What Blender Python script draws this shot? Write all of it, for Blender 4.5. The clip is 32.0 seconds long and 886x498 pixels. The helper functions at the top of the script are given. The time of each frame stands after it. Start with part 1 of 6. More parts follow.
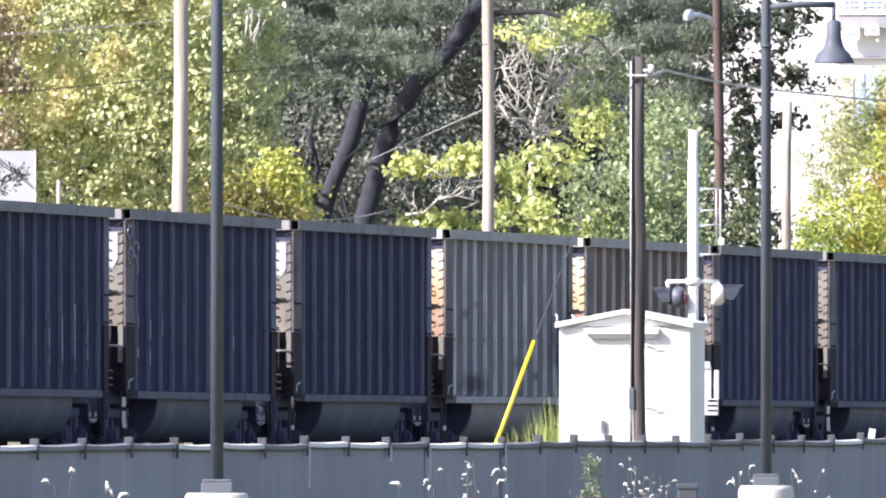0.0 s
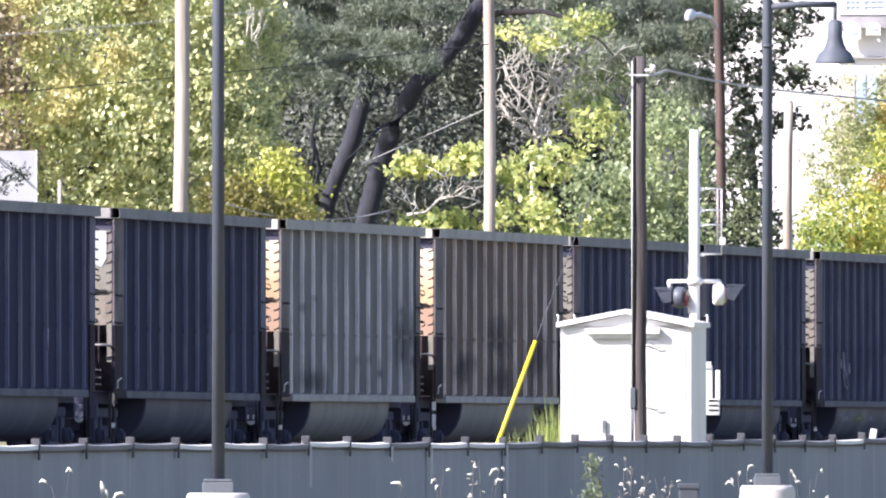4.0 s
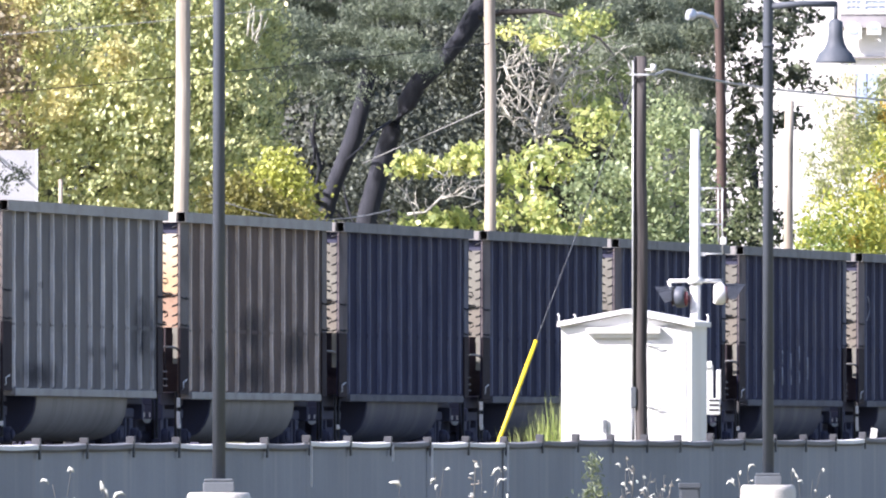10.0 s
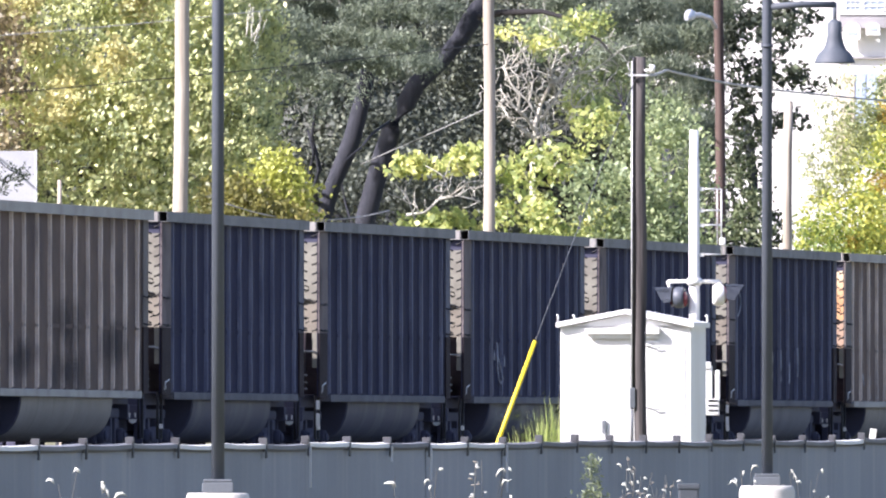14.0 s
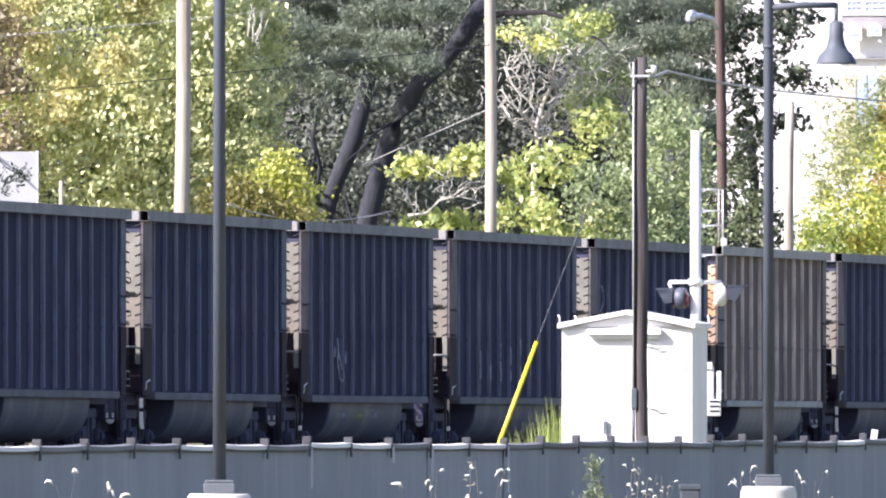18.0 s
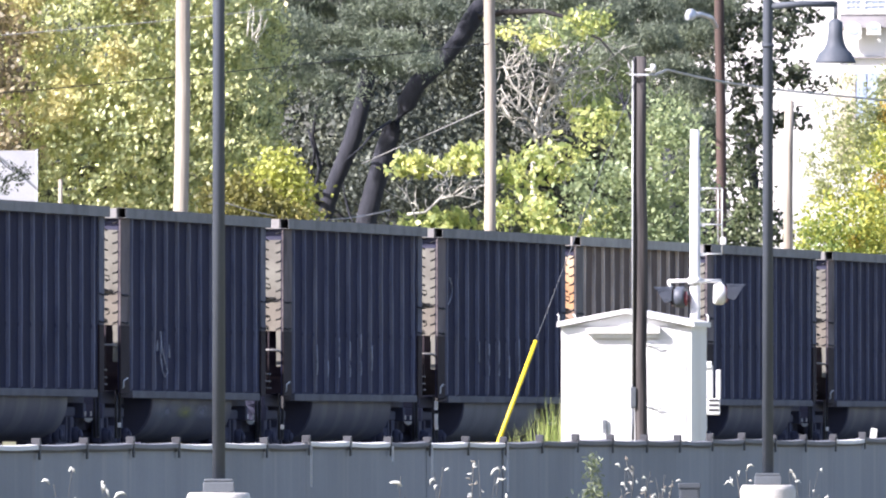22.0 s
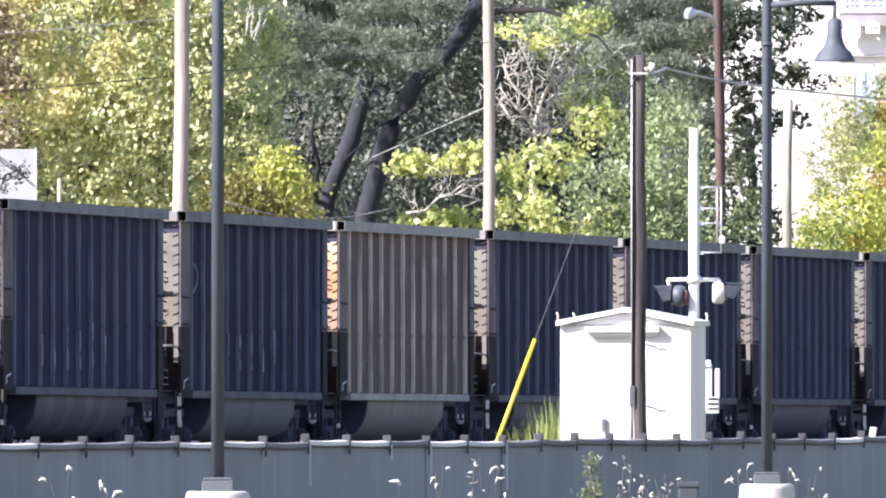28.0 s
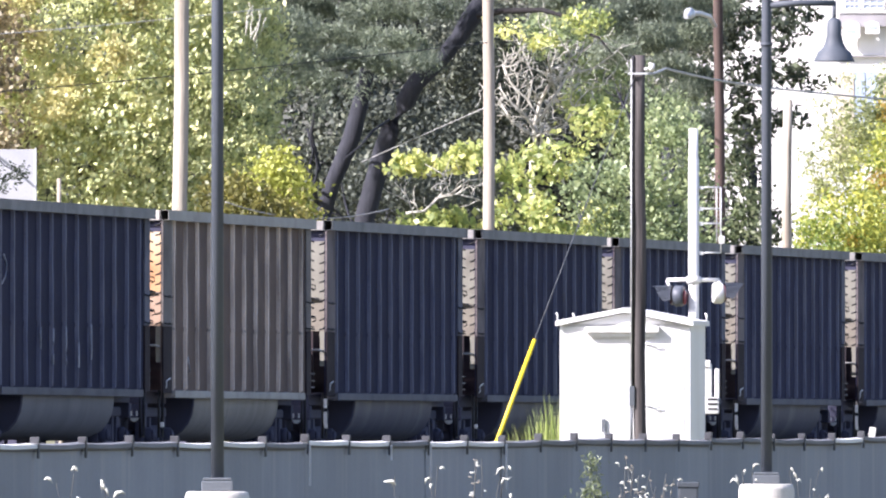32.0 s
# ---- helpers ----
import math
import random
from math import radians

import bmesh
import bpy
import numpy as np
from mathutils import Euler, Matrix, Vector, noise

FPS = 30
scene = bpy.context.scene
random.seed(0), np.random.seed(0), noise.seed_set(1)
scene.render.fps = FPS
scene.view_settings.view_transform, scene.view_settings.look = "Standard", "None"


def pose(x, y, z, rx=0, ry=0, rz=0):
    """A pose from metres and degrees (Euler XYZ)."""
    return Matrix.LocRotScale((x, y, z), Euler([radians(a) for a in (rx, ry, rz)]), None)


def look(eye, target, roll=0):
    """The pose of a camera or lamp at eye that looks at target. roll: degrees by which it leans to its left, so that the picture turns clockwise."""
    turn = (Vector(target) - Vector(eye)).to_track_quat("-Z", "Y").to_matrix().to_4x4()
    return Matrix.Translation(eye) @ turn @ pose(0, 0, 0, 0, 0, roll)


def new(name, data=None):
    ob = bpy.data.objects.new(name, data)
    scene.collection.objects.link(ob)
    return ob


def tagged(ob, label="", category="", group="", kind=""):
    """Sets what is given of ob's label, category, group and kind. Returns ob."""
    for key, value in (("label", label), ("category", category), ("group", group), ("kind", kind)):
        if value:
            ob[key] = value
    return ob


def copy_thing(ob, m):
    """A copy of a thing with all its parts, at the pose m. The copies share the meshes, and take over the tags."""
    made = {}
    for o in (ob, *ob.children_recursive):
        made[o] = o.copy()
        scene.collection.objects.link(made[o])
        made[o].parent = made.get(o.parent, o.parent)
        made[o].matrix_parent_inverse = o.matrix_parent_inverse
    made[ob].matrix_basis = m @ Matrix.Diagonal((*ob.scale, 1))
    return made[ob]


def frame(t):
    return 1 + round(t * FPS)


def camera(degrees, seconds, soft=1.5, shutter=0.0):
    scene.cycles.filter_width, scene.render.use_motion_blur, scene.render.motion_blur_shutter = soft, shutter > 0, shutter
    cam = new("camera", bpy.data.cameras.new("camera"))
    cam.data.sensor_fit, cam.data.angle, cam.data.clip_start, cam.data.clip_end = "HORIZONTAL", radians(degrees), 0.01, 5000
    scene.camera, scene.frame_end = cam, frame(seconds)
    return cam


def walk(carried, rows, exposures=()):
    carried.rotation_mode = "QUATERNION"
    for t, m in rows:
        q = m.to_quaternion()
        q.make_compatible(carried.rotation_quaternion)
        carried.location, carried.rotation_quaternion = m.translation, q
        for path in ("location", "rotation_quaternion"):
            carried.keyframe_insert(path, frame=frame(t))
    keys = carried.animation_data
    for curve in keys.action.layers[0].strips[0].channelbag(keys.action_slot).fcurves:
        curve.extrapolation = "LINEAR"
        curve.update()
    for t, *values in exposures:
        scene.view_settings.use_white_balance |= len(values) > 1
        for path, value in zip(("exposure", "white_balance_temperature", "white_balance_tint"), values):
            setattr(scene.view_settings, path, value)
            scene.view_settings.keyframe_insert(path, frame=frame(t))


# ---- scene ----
# World: y runs the way the camera looks, x to its right; z = 0 at the top of the rails.
FOV = 2.0698
EYE = 0.40
TILT = 0.4475
cam = camera(FOV, 32.0, soft=2.1)
# seconds, turn and tilt of the hand-held zoom in thousandths of a degree
SWAY = [(0, -2.8, 0.8),
        (0.5, -1.8, 0.8),
        (1, -0.7, 2.0),
        (1.5, -2.4, 0.8),
        (2, -0.9, 0.5),
        (2.5, -0.5, 3.2),
        (3, -1.6, 0.8),
        (3.5, 0.4, 0.8),
        (5.5, -0.8, -0.9),
        (6, -0.1, 0.5),
        (6.5, -0.8, -0.0),
        (7, -0.8, 0.7),
        (7.5, -0.7, 0.4),
        (8, -0.9, 0.5),
        (8.5, -0.7, 1.6),
        (9, 1.2, 0.0),
        (9.5, -0.8, -1.7),
        (10, 1.8, -0.5),
        (10.5, 1.2, 0.0),
        (11, 1.1, -1.2),
        (11.5, 0.7, 0.0),
        (12, 1.1, -0.7),
        (12.5, 1.2, -1.5),
        (13, -0.1, -0.0),
        (13.5, 2.1, 0.1),
        (14, -0.5, 0.8),
        (14.5, 2.0, 2.9),
        (16.5, 2.1, 1.7),
        (17, -0.8, 1.2),
        (17.5, 2.8, 2.6),
        (18, 2.9, 2.4),
        (18.5, 1.6, 3.8),
        (19, 1.2, 2.1),
        (19.5, 4.5, 1.1),
        (20, 0.7, 0.5),
        (20.5, 3.3, 0.5),
        (21, -1.8, 0.0),
        (21.5, -2.1, -0.7),
        (22, 1.3, -0.3),
        (22.5, -0.7, -2.0),
        (23, 3.3, -0.7),
        (23.5, -2.1, 1.1),
        (24, -0.5, 2.4),
        (24.5, -1.7, 0.3),
        (25, 0.4, -1.2),
        (25.5, 1.6, 0.5),
        (27.5, -0.8, -2.5),
        (28, -0.9, -3.4),
        (28.5, -1.3, -2.8),
        (29, -0.8, -2.0),
        (29.5, -0.9, -2.9),
        (30, -0.9, -2.0),
        (30.5, -1.2, -2.2),
        (31, -0.4, -2.5),
        (31.5, -3.0, -3.2),
        (32, -1.8, -2.9)]
walk(cam, [(t, pose(0, 0, EYE, 90 + TILT + dv / 1000, 0, du / 1000)) for t, du, dv in SWAY], exposures=[(0, 1.44, 6000, 23), (32, 1.44, 6000, 23)])

# ---- light ----
SUN_AZ, SUN_EL = 243.0, 37.0          # clockwise from +y, and above the horizon
world = bpy.data.worlds.new("sky")
scene.world = world
world.use_nodes = True
wn = world.node_tree.nodes
sky = wn.new("ShaderNodeTexSky")
sky.sky_type = "NISHITA"
sky.sun_disc = False
sky.sun_elevation, sky.sun_rotation = radians(SUN_EL), radians(SUN_AZ)
sky.air_density, sky.dust_density = 1.0, 2.0
wn["Background"].inputs[1].default_value = 0.093
world.node_tree.links.new(sky.outputs[0], wn["Background"].inputs[0])
sun = new("sun", bpy.data.lights.new("sun", "SUN"))
sun.data.energy, sun.data.angle, sun.data.color = 5.0, radians(0.53), (1.0, 0.94, 0.84)
sun_dir = Vector((math.sin(radians(SUN_AZ)) * math.cos(radians(SUN_EL)), math.cos(radians(SUN_AZ)) * math.cos(radians(SUN_EL)), math.sin(radians(SUN_EL))))
sun.matrix_world = look(sun_dir * 50, (0, 0, 0))

# ---- materials ----
def material(name, base, second=None, rough=0.7, metal=0.0, fine=40.0, coarse=1.5, amount=0.5, bump=0.15, stretch=(1, 1, 1), vary=0.0, dirt=None, dirt_amount=0.5, dirt_stretch=(1, 1, 1), dirt_scale=0.8, spec=0.4):
    """A surface of two colours mixed by coarse and fine noise, with grain, relief and streaks of dirt."""
    m = bpy.data.materials.new(name)
    m.use_nodes = True
    nt = m.node_tree
    n, ln = nt.nodes, nt.links
    bsdf = n["Principled BSDF"]
    bsdf.inputs["Roughness"].default_value = rough
    bsdf.inputs["Metallic"].default_value = metal
    bsdf.inputs["Specular IOR Level"].default_value = spec
    second = second or tuple(c * 0.75 for c in base)
    tc = n.new("ShaderNodeTexCoord")
    mp = n.new("ShaderNodeMapping")
    mp.inputs["Scale"].default_value = stretch
    ln.new(tc.outputs["Object"], mp.inputs[0])
    info = n.new("ShaderNodeObjectInfo")
    shift = n.new("ShaderNodeVectorMath")
    shift.operation = "SCALE"
    shift.inputs[0].default_value = (1.0, 1.7, 2.3)
    ln.new(info.outputs["Random"], shift.inputs["Scale"])
    wide = n.new("ShaderNodeVectorMath")
    wide.operation = "SCALE"
    wide.inputs["Scale"].default_value = 19.0
    ln.new(shift.outputs[0], wide.inputs[0])
    ln.new(wide.outputs[0], mp.inputs["Location"])
    big, small = n.new("ShaderNodeTexNoise"), n.new("ShaderNodeTexNoise")
    big.inputs["Scale"].default_value, big.inputs["Detail"].default_value = coarse, 5
    small.inputs["Scale"].default_value, small.inputs["Detail"].default_value = fine, 4
    ln.new(mp.outputs[0], big.inputs["Vector"])
    ln.new(mp.outputs[0], small.inputs["Vector"])
    mean = n.new("ShaderNodeMix")
    mean.data_type = "FLOAT"
    mean.inputs[0].default_value = 0.4
    ln.new(big.outputs[0], mean.inputs[2])
    ln.new(small.outputs[0], mean.inputs[3])
    ramp = n.new("ShaderNodeValToRGB")
    ramp.color_ramp.elements[0].position, ramp.color_ramp.elements[1].position = 0.5 - amount * 0.35, 0.5 + amount * 0.35
    ramp.color_ramp.elements[0].color, ramp.color_ramp.elements[1].color = (*second, 1), (*base, 1)
    ln.new(mean.outputs[0], ramp.inputs[0])
    out = ramp.outputs[0]
    if dirt:
        mp2 = n.new("ShaderNodeMapping")
        mp2.inputs["Scale"].default_value = dirt_stretch
        ln.new(tc.outputs["Object"], mp2.inputs[0])
        ln.new(wide.outputs[0], mp2.inputs["Location"])
        dn = n.new("ShaderNodeTexNoise")
        dn.inputs["Scale"].default_value, dn.inputs["Detail"].default_value = dirt_scale, 8
        ln.new(mp2.outputs[0], dn.inputs["Vector"])
        dr = n.new("ShaderNodeValToRGB")
        dr.color_ramp.elements[0].position, dr.color_ramp.elements[1].position = 0.5, 0.68
        ln.new(dn.outputs[0], dr.inputs[0])
        sc = n.new("ShaderNodeMath")
        sc.operation = "MULTIPLY"
        sc.inputs[1].default_value = dirt_amount
        ln.new(dr.outputs[0], sc.inputs[0])
        mx = n.new("ShaderNodeMix")
        mx.data_type = "RGBA"
        mx.inputs[7].default_value = (*dirt, 1)
        ln.new(sc.outputs[0], mx.inputs[0])
        ln.new(out, mx.inputs[6])
        out = mx.outputs[2]
    if vary:
        oi = n.new("ShaderNodeObjectInfo")
        hs = n.new("ShaderNodeHueSaturation")
        mr = n.new("ShaderNodeMapRange")
        mr.inputs[3].default_value, mr.inputs[4].default_value = 1 - vary, 1 + vary
        ln.new(oi.outputs["Random"], mr.inputs[0])
        ln.new(mr.outputs[0], hs.inputs["Value"])
        ln.new(out, hs.inputs["Color"])
        out = hs.outputs[0]
    ln.new(out, bsdf.inputs["Base Color"])
    if bump:
        bp = n.new("ShaderNodeBump")
        bp.inputs["Strength"].default_value, bp.inputs["Distance"].default_value = bump, 0.02
        ln.new(small.outputs[0], bp.inputs["Height"])
        ln.new(bp.outputs[0], bsdf.inputs["Normal"])
    return m


def leaf_material(name, colours, through_light=0.45, rough=0.5):
    """Leaves that take one of several colours each, and let some light through."""
    m = bpy.data.materials.new(name)
    m.use_nodes = True
    n, ln = m.node_tree.nodes, m.node_tree.links
    n.remove(n["Principled BSDF"])
    geo = n.new("ShaderNodeNewGeometry")
    ramp = n.new("ShaderNodeValToRGB")
    el = ramp.color_ramp.elements
    while len(el) < len(colours):
        el.new(0.5)
    for i, c in enumerate(colours):
        el[i].position, el[i].color = i / (len(colours) - 1), (*c, 1)
    tc = n.new("ShaderNodeTexCoord")
    nz = n.new("ShaderNodeTexNoise")
    nz.inputs["Scale"].default_value, nz.inputs["Detail"].default_value = 0.55, 3
    ln.new(tc.outputs["Object"], nz.inputs["Vector"])
    mr = n.new("ShaderNodeMapRange")
    mr.inputs[1].default_value, mr.inputs[2].default_value = 0.3, 0.7
    ln.new(nz.outputs[0], mr.inputs[0])
    mix = n.new("ShaderNodeMix")
    mix.data_type = "FLOAT"
    mix.inputs[0].default_value = 0.55
    ln.new(mr.outputs[0], mix.inputs[2])
    ln.new(geo.outputs["Random Per Island"], mix.inputs[3])
    ln.new(mix.outputs[0], ramp.inputs[0])
    dif, tra, glo = n.new("ShaderNodeBsdfDiffuse"), n.new("ShaderNodeBsdfTranslucent"), n.new("ShaderNodeBsdfGlossy")
    glo.inputs["Roughness"].default_value = rough
    glo.inputs["Color"].default_value = (0.6, 0.65, 0.6, 1)
    for s in (dif, tra):
        ln.new(ramp.outputs[0], s.inputs["Color"])
    m1, m2 = n.new("ShaderNodeMixShader"), n.new("ShaderNodeMixShader")
    m1.inputs[0].default_value, m2.inputs[0].default_value = through_light, 0.06
    ln.new(dif.outputs[0], m1.inputs[1])
    ln.new(tra.outputs[0], m1.inputs[2])
    ln.new(m1.outputs[0], m2.inputs[1])
    ln.new(glo.outputs[0], m2.inputs[2])
    ln.new(m2.outputs[0], n["Material Output"].inputs[0])
    return m


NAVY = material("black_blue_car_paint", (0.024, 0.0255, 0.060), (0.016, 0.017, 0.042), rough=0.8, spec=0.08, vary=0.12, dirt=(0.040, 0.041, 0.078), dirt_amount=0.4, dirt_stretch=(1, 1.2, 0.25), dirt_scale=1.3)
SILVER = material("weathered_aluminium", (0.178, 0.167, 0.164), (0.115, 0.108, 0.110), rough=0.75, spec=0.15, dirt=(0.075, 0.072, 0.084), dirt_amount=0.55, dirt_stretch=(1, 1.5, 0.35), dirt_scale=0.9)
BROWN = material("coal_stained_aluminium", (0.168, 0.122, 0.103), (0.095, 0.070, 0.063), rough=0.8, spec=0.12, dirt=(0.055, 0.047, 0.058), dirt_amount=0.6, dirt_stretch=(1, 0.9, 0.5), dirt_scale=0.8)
CORNER = material("grimy_brown_corner_plate", (0.215, 0.185, 0.183), (0.120, 0.103, 0.110), rough=0.8, spec=0.1, dirt=(0.04, 0.032, 0.04), dirt_amount=0.6, dirt_scale=1.4)
CORNER_BLUE = material("rubbed_blue_grey_corner_plate", (0.185, 0.190, 0.230), (0.100, 0.105, 0.140), rough=0.8, spec=0.1, dirt=(0.04, 0.04, 0.052), dirt_amount=0.5, dirt_scale=1.4)
CORNER_PALE = material("stained_aluminium_corner_plate", (0.205, 0.188, 0.182), (0.130, 0.117, 0.115), rough=0.75, spec=0.15, dirt=(0.07, 0.055, 0.05), dirt_amount=0.55, dirt_scale=1.3)
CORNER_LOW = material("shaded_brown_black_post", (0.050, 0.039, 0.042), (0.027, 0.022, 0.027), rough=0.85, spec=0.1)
# ribs far paler than the sheets: light on their flanks is painted in
RIB_NAVY = material("sun_toned_black_blue_rib", (0.175, 0.182, 0.245), (0.085, 0.090, 0.138), rough=0.8, spec=0.1, dirt=(0.22, 0.215, 0.235), dirt_amount=0.5, dirt_stretch=(1, 1, 0.3), dirt_scale=1.5)
RIB_SILVER = material("sun_toned_bright_rib", (0.78, 0.74, 0.71), (0.44, 0.42, 0.41), rough=0.7, spec=0.15, dirt=(0.15, 0.14, 0.145), dirt_amount=0.65, dirt_stretch=(1, 1, 0.5), dirt_scale=1.3)
RIB_BROWN = material("sun_toned_brown_grey_rib", (0.80, 0.67, 0.575), (0.42, 0.345, 0.30), rough=0.75, spec=0.12, dirt=(0.10, 0.09, 0.095), dirt_amount=0.6, dirt_stretch=(1, 1, 0.5), dirt_scale=1.1)
SEAM = material("grimy_weld_seam", (0.34, 0.31, 0.29), (0.24, 0.22, 0.20), rough=0.7)


def grime_material(name, colour):
    """A soft-edged smear of grime: thick in the middle of its patch, frayed by noise, nothing at the rim."""
    m = bpy.data.materials.new(name)
    m.use_nodes = True
    n, ln = m.node_tree.nodes, m.node_tree.links
    bsdf = n["Principled BSDF"]
    bsdf.inputs["Base Color"].default_value = (*colour, 1)
    bsdf.inputs["Roughness"].default_value = 0.9
    bsdf.inputs["Specular IOR Level"].default_value = 0.1
    tc = n.new("ShaderNodeTexCoord")
    mp = n.new("ShaderNodeMapping")
    mp.inputs["Location"].default_value = (0, -1, -1)
    mp.inputs["Scale"].default_value = (0, 2, 2)
    ln.new(tc.outputs["Generated"], mp.inputs[0])
    far = n.new("ShaderNodeVectorMath")
    far.operation = "LENGTH"
    ln.new(mp.outputs[0], far.inputs[0])
    nz = n.new("ShaderNodeTexNoise")
    nz.inputs["Scale"].default_value, nz.inputs["Detail"].default_value = 3.5, 5
    ln.new(tc.outputs["Object"], nz.inputs["Vector"])
    add = n.new("ShaderNodeMath")
    add.operation = "MULTIPLY_ADD"
    add.inputs[1].default_value = 0.9
    ln.new(nz.outputs[0], add.inputs[0])
    ln.new(far.outputs["Value"], add.inputs[2])
    mr = n.new("ShaderNodeMapRange")
    mr.inputs[1].default_value, mr.inputs[2].default_value = 1.25, 0.65
    mr.inputs[3].default_value, mr.inputs[4].default_value = 0.0, 0.48
    ln.new(add.outputs[0], mr.inputs[0])
    ln.new(mr.outputs[0], bsdf.inputs["Alpha"])
    return m


SOOT = grime_material("sooty_grime", (0.055, 0.053, 0.062))
TAG_YELLOW = grime_material("faded_yellow_tag", (0.42, 0.42, 0.20))
TAG_PALE = grime_material("faded_pale_tag", (0.40, 0.40, 0.46))
CHORD = material("dusty_grey_chord", (0.22, 0.22, 0.225), (0.14, 0.14, 0.15), rough=0.7, dirt=(0.06, 0.06, 0.07), dirt_amount=0.5, dirt_scale=1.6)
SILL_GREY = material("grimy_dark_sill", (0.125, 0.125, 0.145), (0.075, 0.076, 0.092), rough=0.8, dirt=(0.05, 0.05, 0.062), dirt_amount=0.6, dirt_scale=1.2)
CHORD_WHITE = material("bright_bare_metal_chord", (0.64, 0.62, 0.58), (0.50, 0.47, 0.43), rough=0.6, dirt=(0.22, 0.19, 0.17), dirt_amount=0.4, dirt_scale=1.6)
CHORD_PALE = material("pale_metal_chord", (0.34, 0.33, 0.32), (0.24, 0.23, 0.22), rough=0.6, dirt=(0.12, 0.11, 0.11), dirt_amount=0.4, dirt_scale=1.6)
END_CREAM = material("dusty_cream_end_paint", (0.255, 0.248, 0.21), (0.185, 0.178, 0.15), rough=0.75, dirt=(0.09, 0.075, 0.065), dirt_amount=0.45, dirt_scale=2.5)
END_LOW = material("pinkish_dusty_panel", (0.26, 0.235, 0.195), (0.185, 0.165, 0.135), rough=0.75, dirt=(0.10, 0.08, 0.065), dirt_amount=0.5, dirt_scale=3.0)
END_RUST_LOW = material("orange_rust_panel", (0.47, 0.34, 0.255), (0.35, 0.22, 0.15), rough=0.75, dirt=(0.24, 0.12, 0.08), dirt_amount=0.5, dirt_scale=3.0)
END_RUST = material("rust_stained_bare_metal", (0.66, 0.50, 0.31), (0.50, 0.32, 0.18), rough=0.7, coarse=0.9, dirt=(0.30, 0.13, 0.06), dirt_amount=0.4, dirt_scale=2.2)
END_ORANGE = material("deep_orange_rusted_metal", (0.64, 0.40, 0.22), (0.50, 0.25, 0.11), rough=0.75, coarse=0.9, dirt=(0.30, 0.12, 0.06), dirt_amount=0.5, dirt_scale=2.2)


def blend_pale_top(m, pale, z0, z1):
    """Mixes a pale colour into a plate towards its top, with ragged noise."""
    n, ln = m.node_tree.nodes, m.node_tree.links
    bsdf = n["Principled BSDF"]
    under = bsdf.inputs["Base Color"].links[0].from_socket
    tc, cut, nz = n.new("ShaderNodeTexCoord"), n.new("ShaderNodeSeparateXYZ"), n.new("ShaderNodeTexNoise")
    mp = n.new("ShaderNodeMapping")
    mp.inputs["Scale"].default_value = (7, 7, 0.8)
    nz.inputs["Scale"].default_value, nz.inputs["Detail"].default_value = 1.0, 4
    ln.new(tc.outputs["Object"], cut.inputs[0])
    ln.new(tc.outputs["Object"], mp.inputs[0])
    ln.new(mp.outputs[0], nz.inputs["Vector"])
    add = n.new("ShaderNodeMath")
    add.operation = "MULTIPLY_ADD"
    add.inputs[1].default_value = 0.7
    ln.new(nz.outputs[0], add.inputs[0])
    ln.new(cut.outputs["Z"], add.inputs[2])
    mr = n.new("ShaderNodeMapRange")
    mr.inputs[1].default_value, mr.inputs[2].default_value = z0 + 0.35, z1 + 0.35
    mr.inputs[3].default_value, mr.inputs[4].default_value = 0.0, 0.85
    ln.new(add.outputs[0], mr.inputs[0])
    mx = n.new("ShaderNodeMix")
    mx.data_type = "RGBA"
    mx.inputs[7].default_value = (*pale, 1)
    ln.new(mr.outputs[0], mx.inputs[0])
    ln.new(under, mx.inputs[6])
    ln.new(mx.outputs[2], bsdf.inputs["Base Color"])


blend_pale_top(END_RUST, (0.72, 0.66, 0.50), 2.7, 3.5)
blend_pale_top(END_ORANGE, (0.72, 0.64, 0.47), 2.9, 3.7)
TUB = material("dull_aluminium_tub", (0.235, 0.222, 0.220), (0.150, 0.142, 0.144), rough=0.6, metal=0.15, dirt=(0.075, 0.068, 0.075), dirt_amount=0.7, dirt_stretch=(1, 2.2, 0.16), dirt_scale=1.0)
TUB_DUSTY = material("dusty_blue_grey_tub", (0.150, 0.152, 0.178), (0.105, 0.108, 0.135), rough=0.65, spec=0.25, dirt=(0.062, 0.064, 0.088), dirt_amount=0.6, dirt_stretch=(1, 1.6, 0.3), dirt_scale=0.9)
TUB_DARK = material("dark_painted_tub", (0.066, 0.070, 0.108), (0.042, 0.046, 0.078), rough=0.6, spec=0.25, dirt=(0.150, 0.150, 0.165), dirt_amount=0.62, dirt_stretch=(1, 1.3, 0.3), dirt_scale=0.8)
TRUCK = material("oily_black_iron", (0.058, 0.060, 0.100), (0.046, 0.048, 0.082), rough=0.85)
STEEL = material("worn_tread_steel", (0.32, 0.30, 0.28), (0.2, 0.18, 0.16), rough=0.4, metal=0.8)
DARK_IRON = material("black_grab_iron", (0.02, 0.02, 0.022), rough=0.7)
CHALK = material("pale_scrawl_paint", (0.58, 0.59, 0.64), (0.20, 0.205, 0.25), rough=0.8, fine=9, amount=0.7, dirt=(0.08, 0.085, 0.12), dirt_amount=0.8, dirt_scale=4.0)
FENCE = material("grey_composite_fence", (0.260, 0.276, 0.298), (0.190, 0.203, 0.228), rough=0.75, coarse=0.9, amount=0.6, bump=0.05, vary=0.10, dirt=(0.32, 0.31, 0.31), dirt_amount=0.45, dirt_stretch=(2.2, 2.2, 0.12), dirt_scale=1.6)
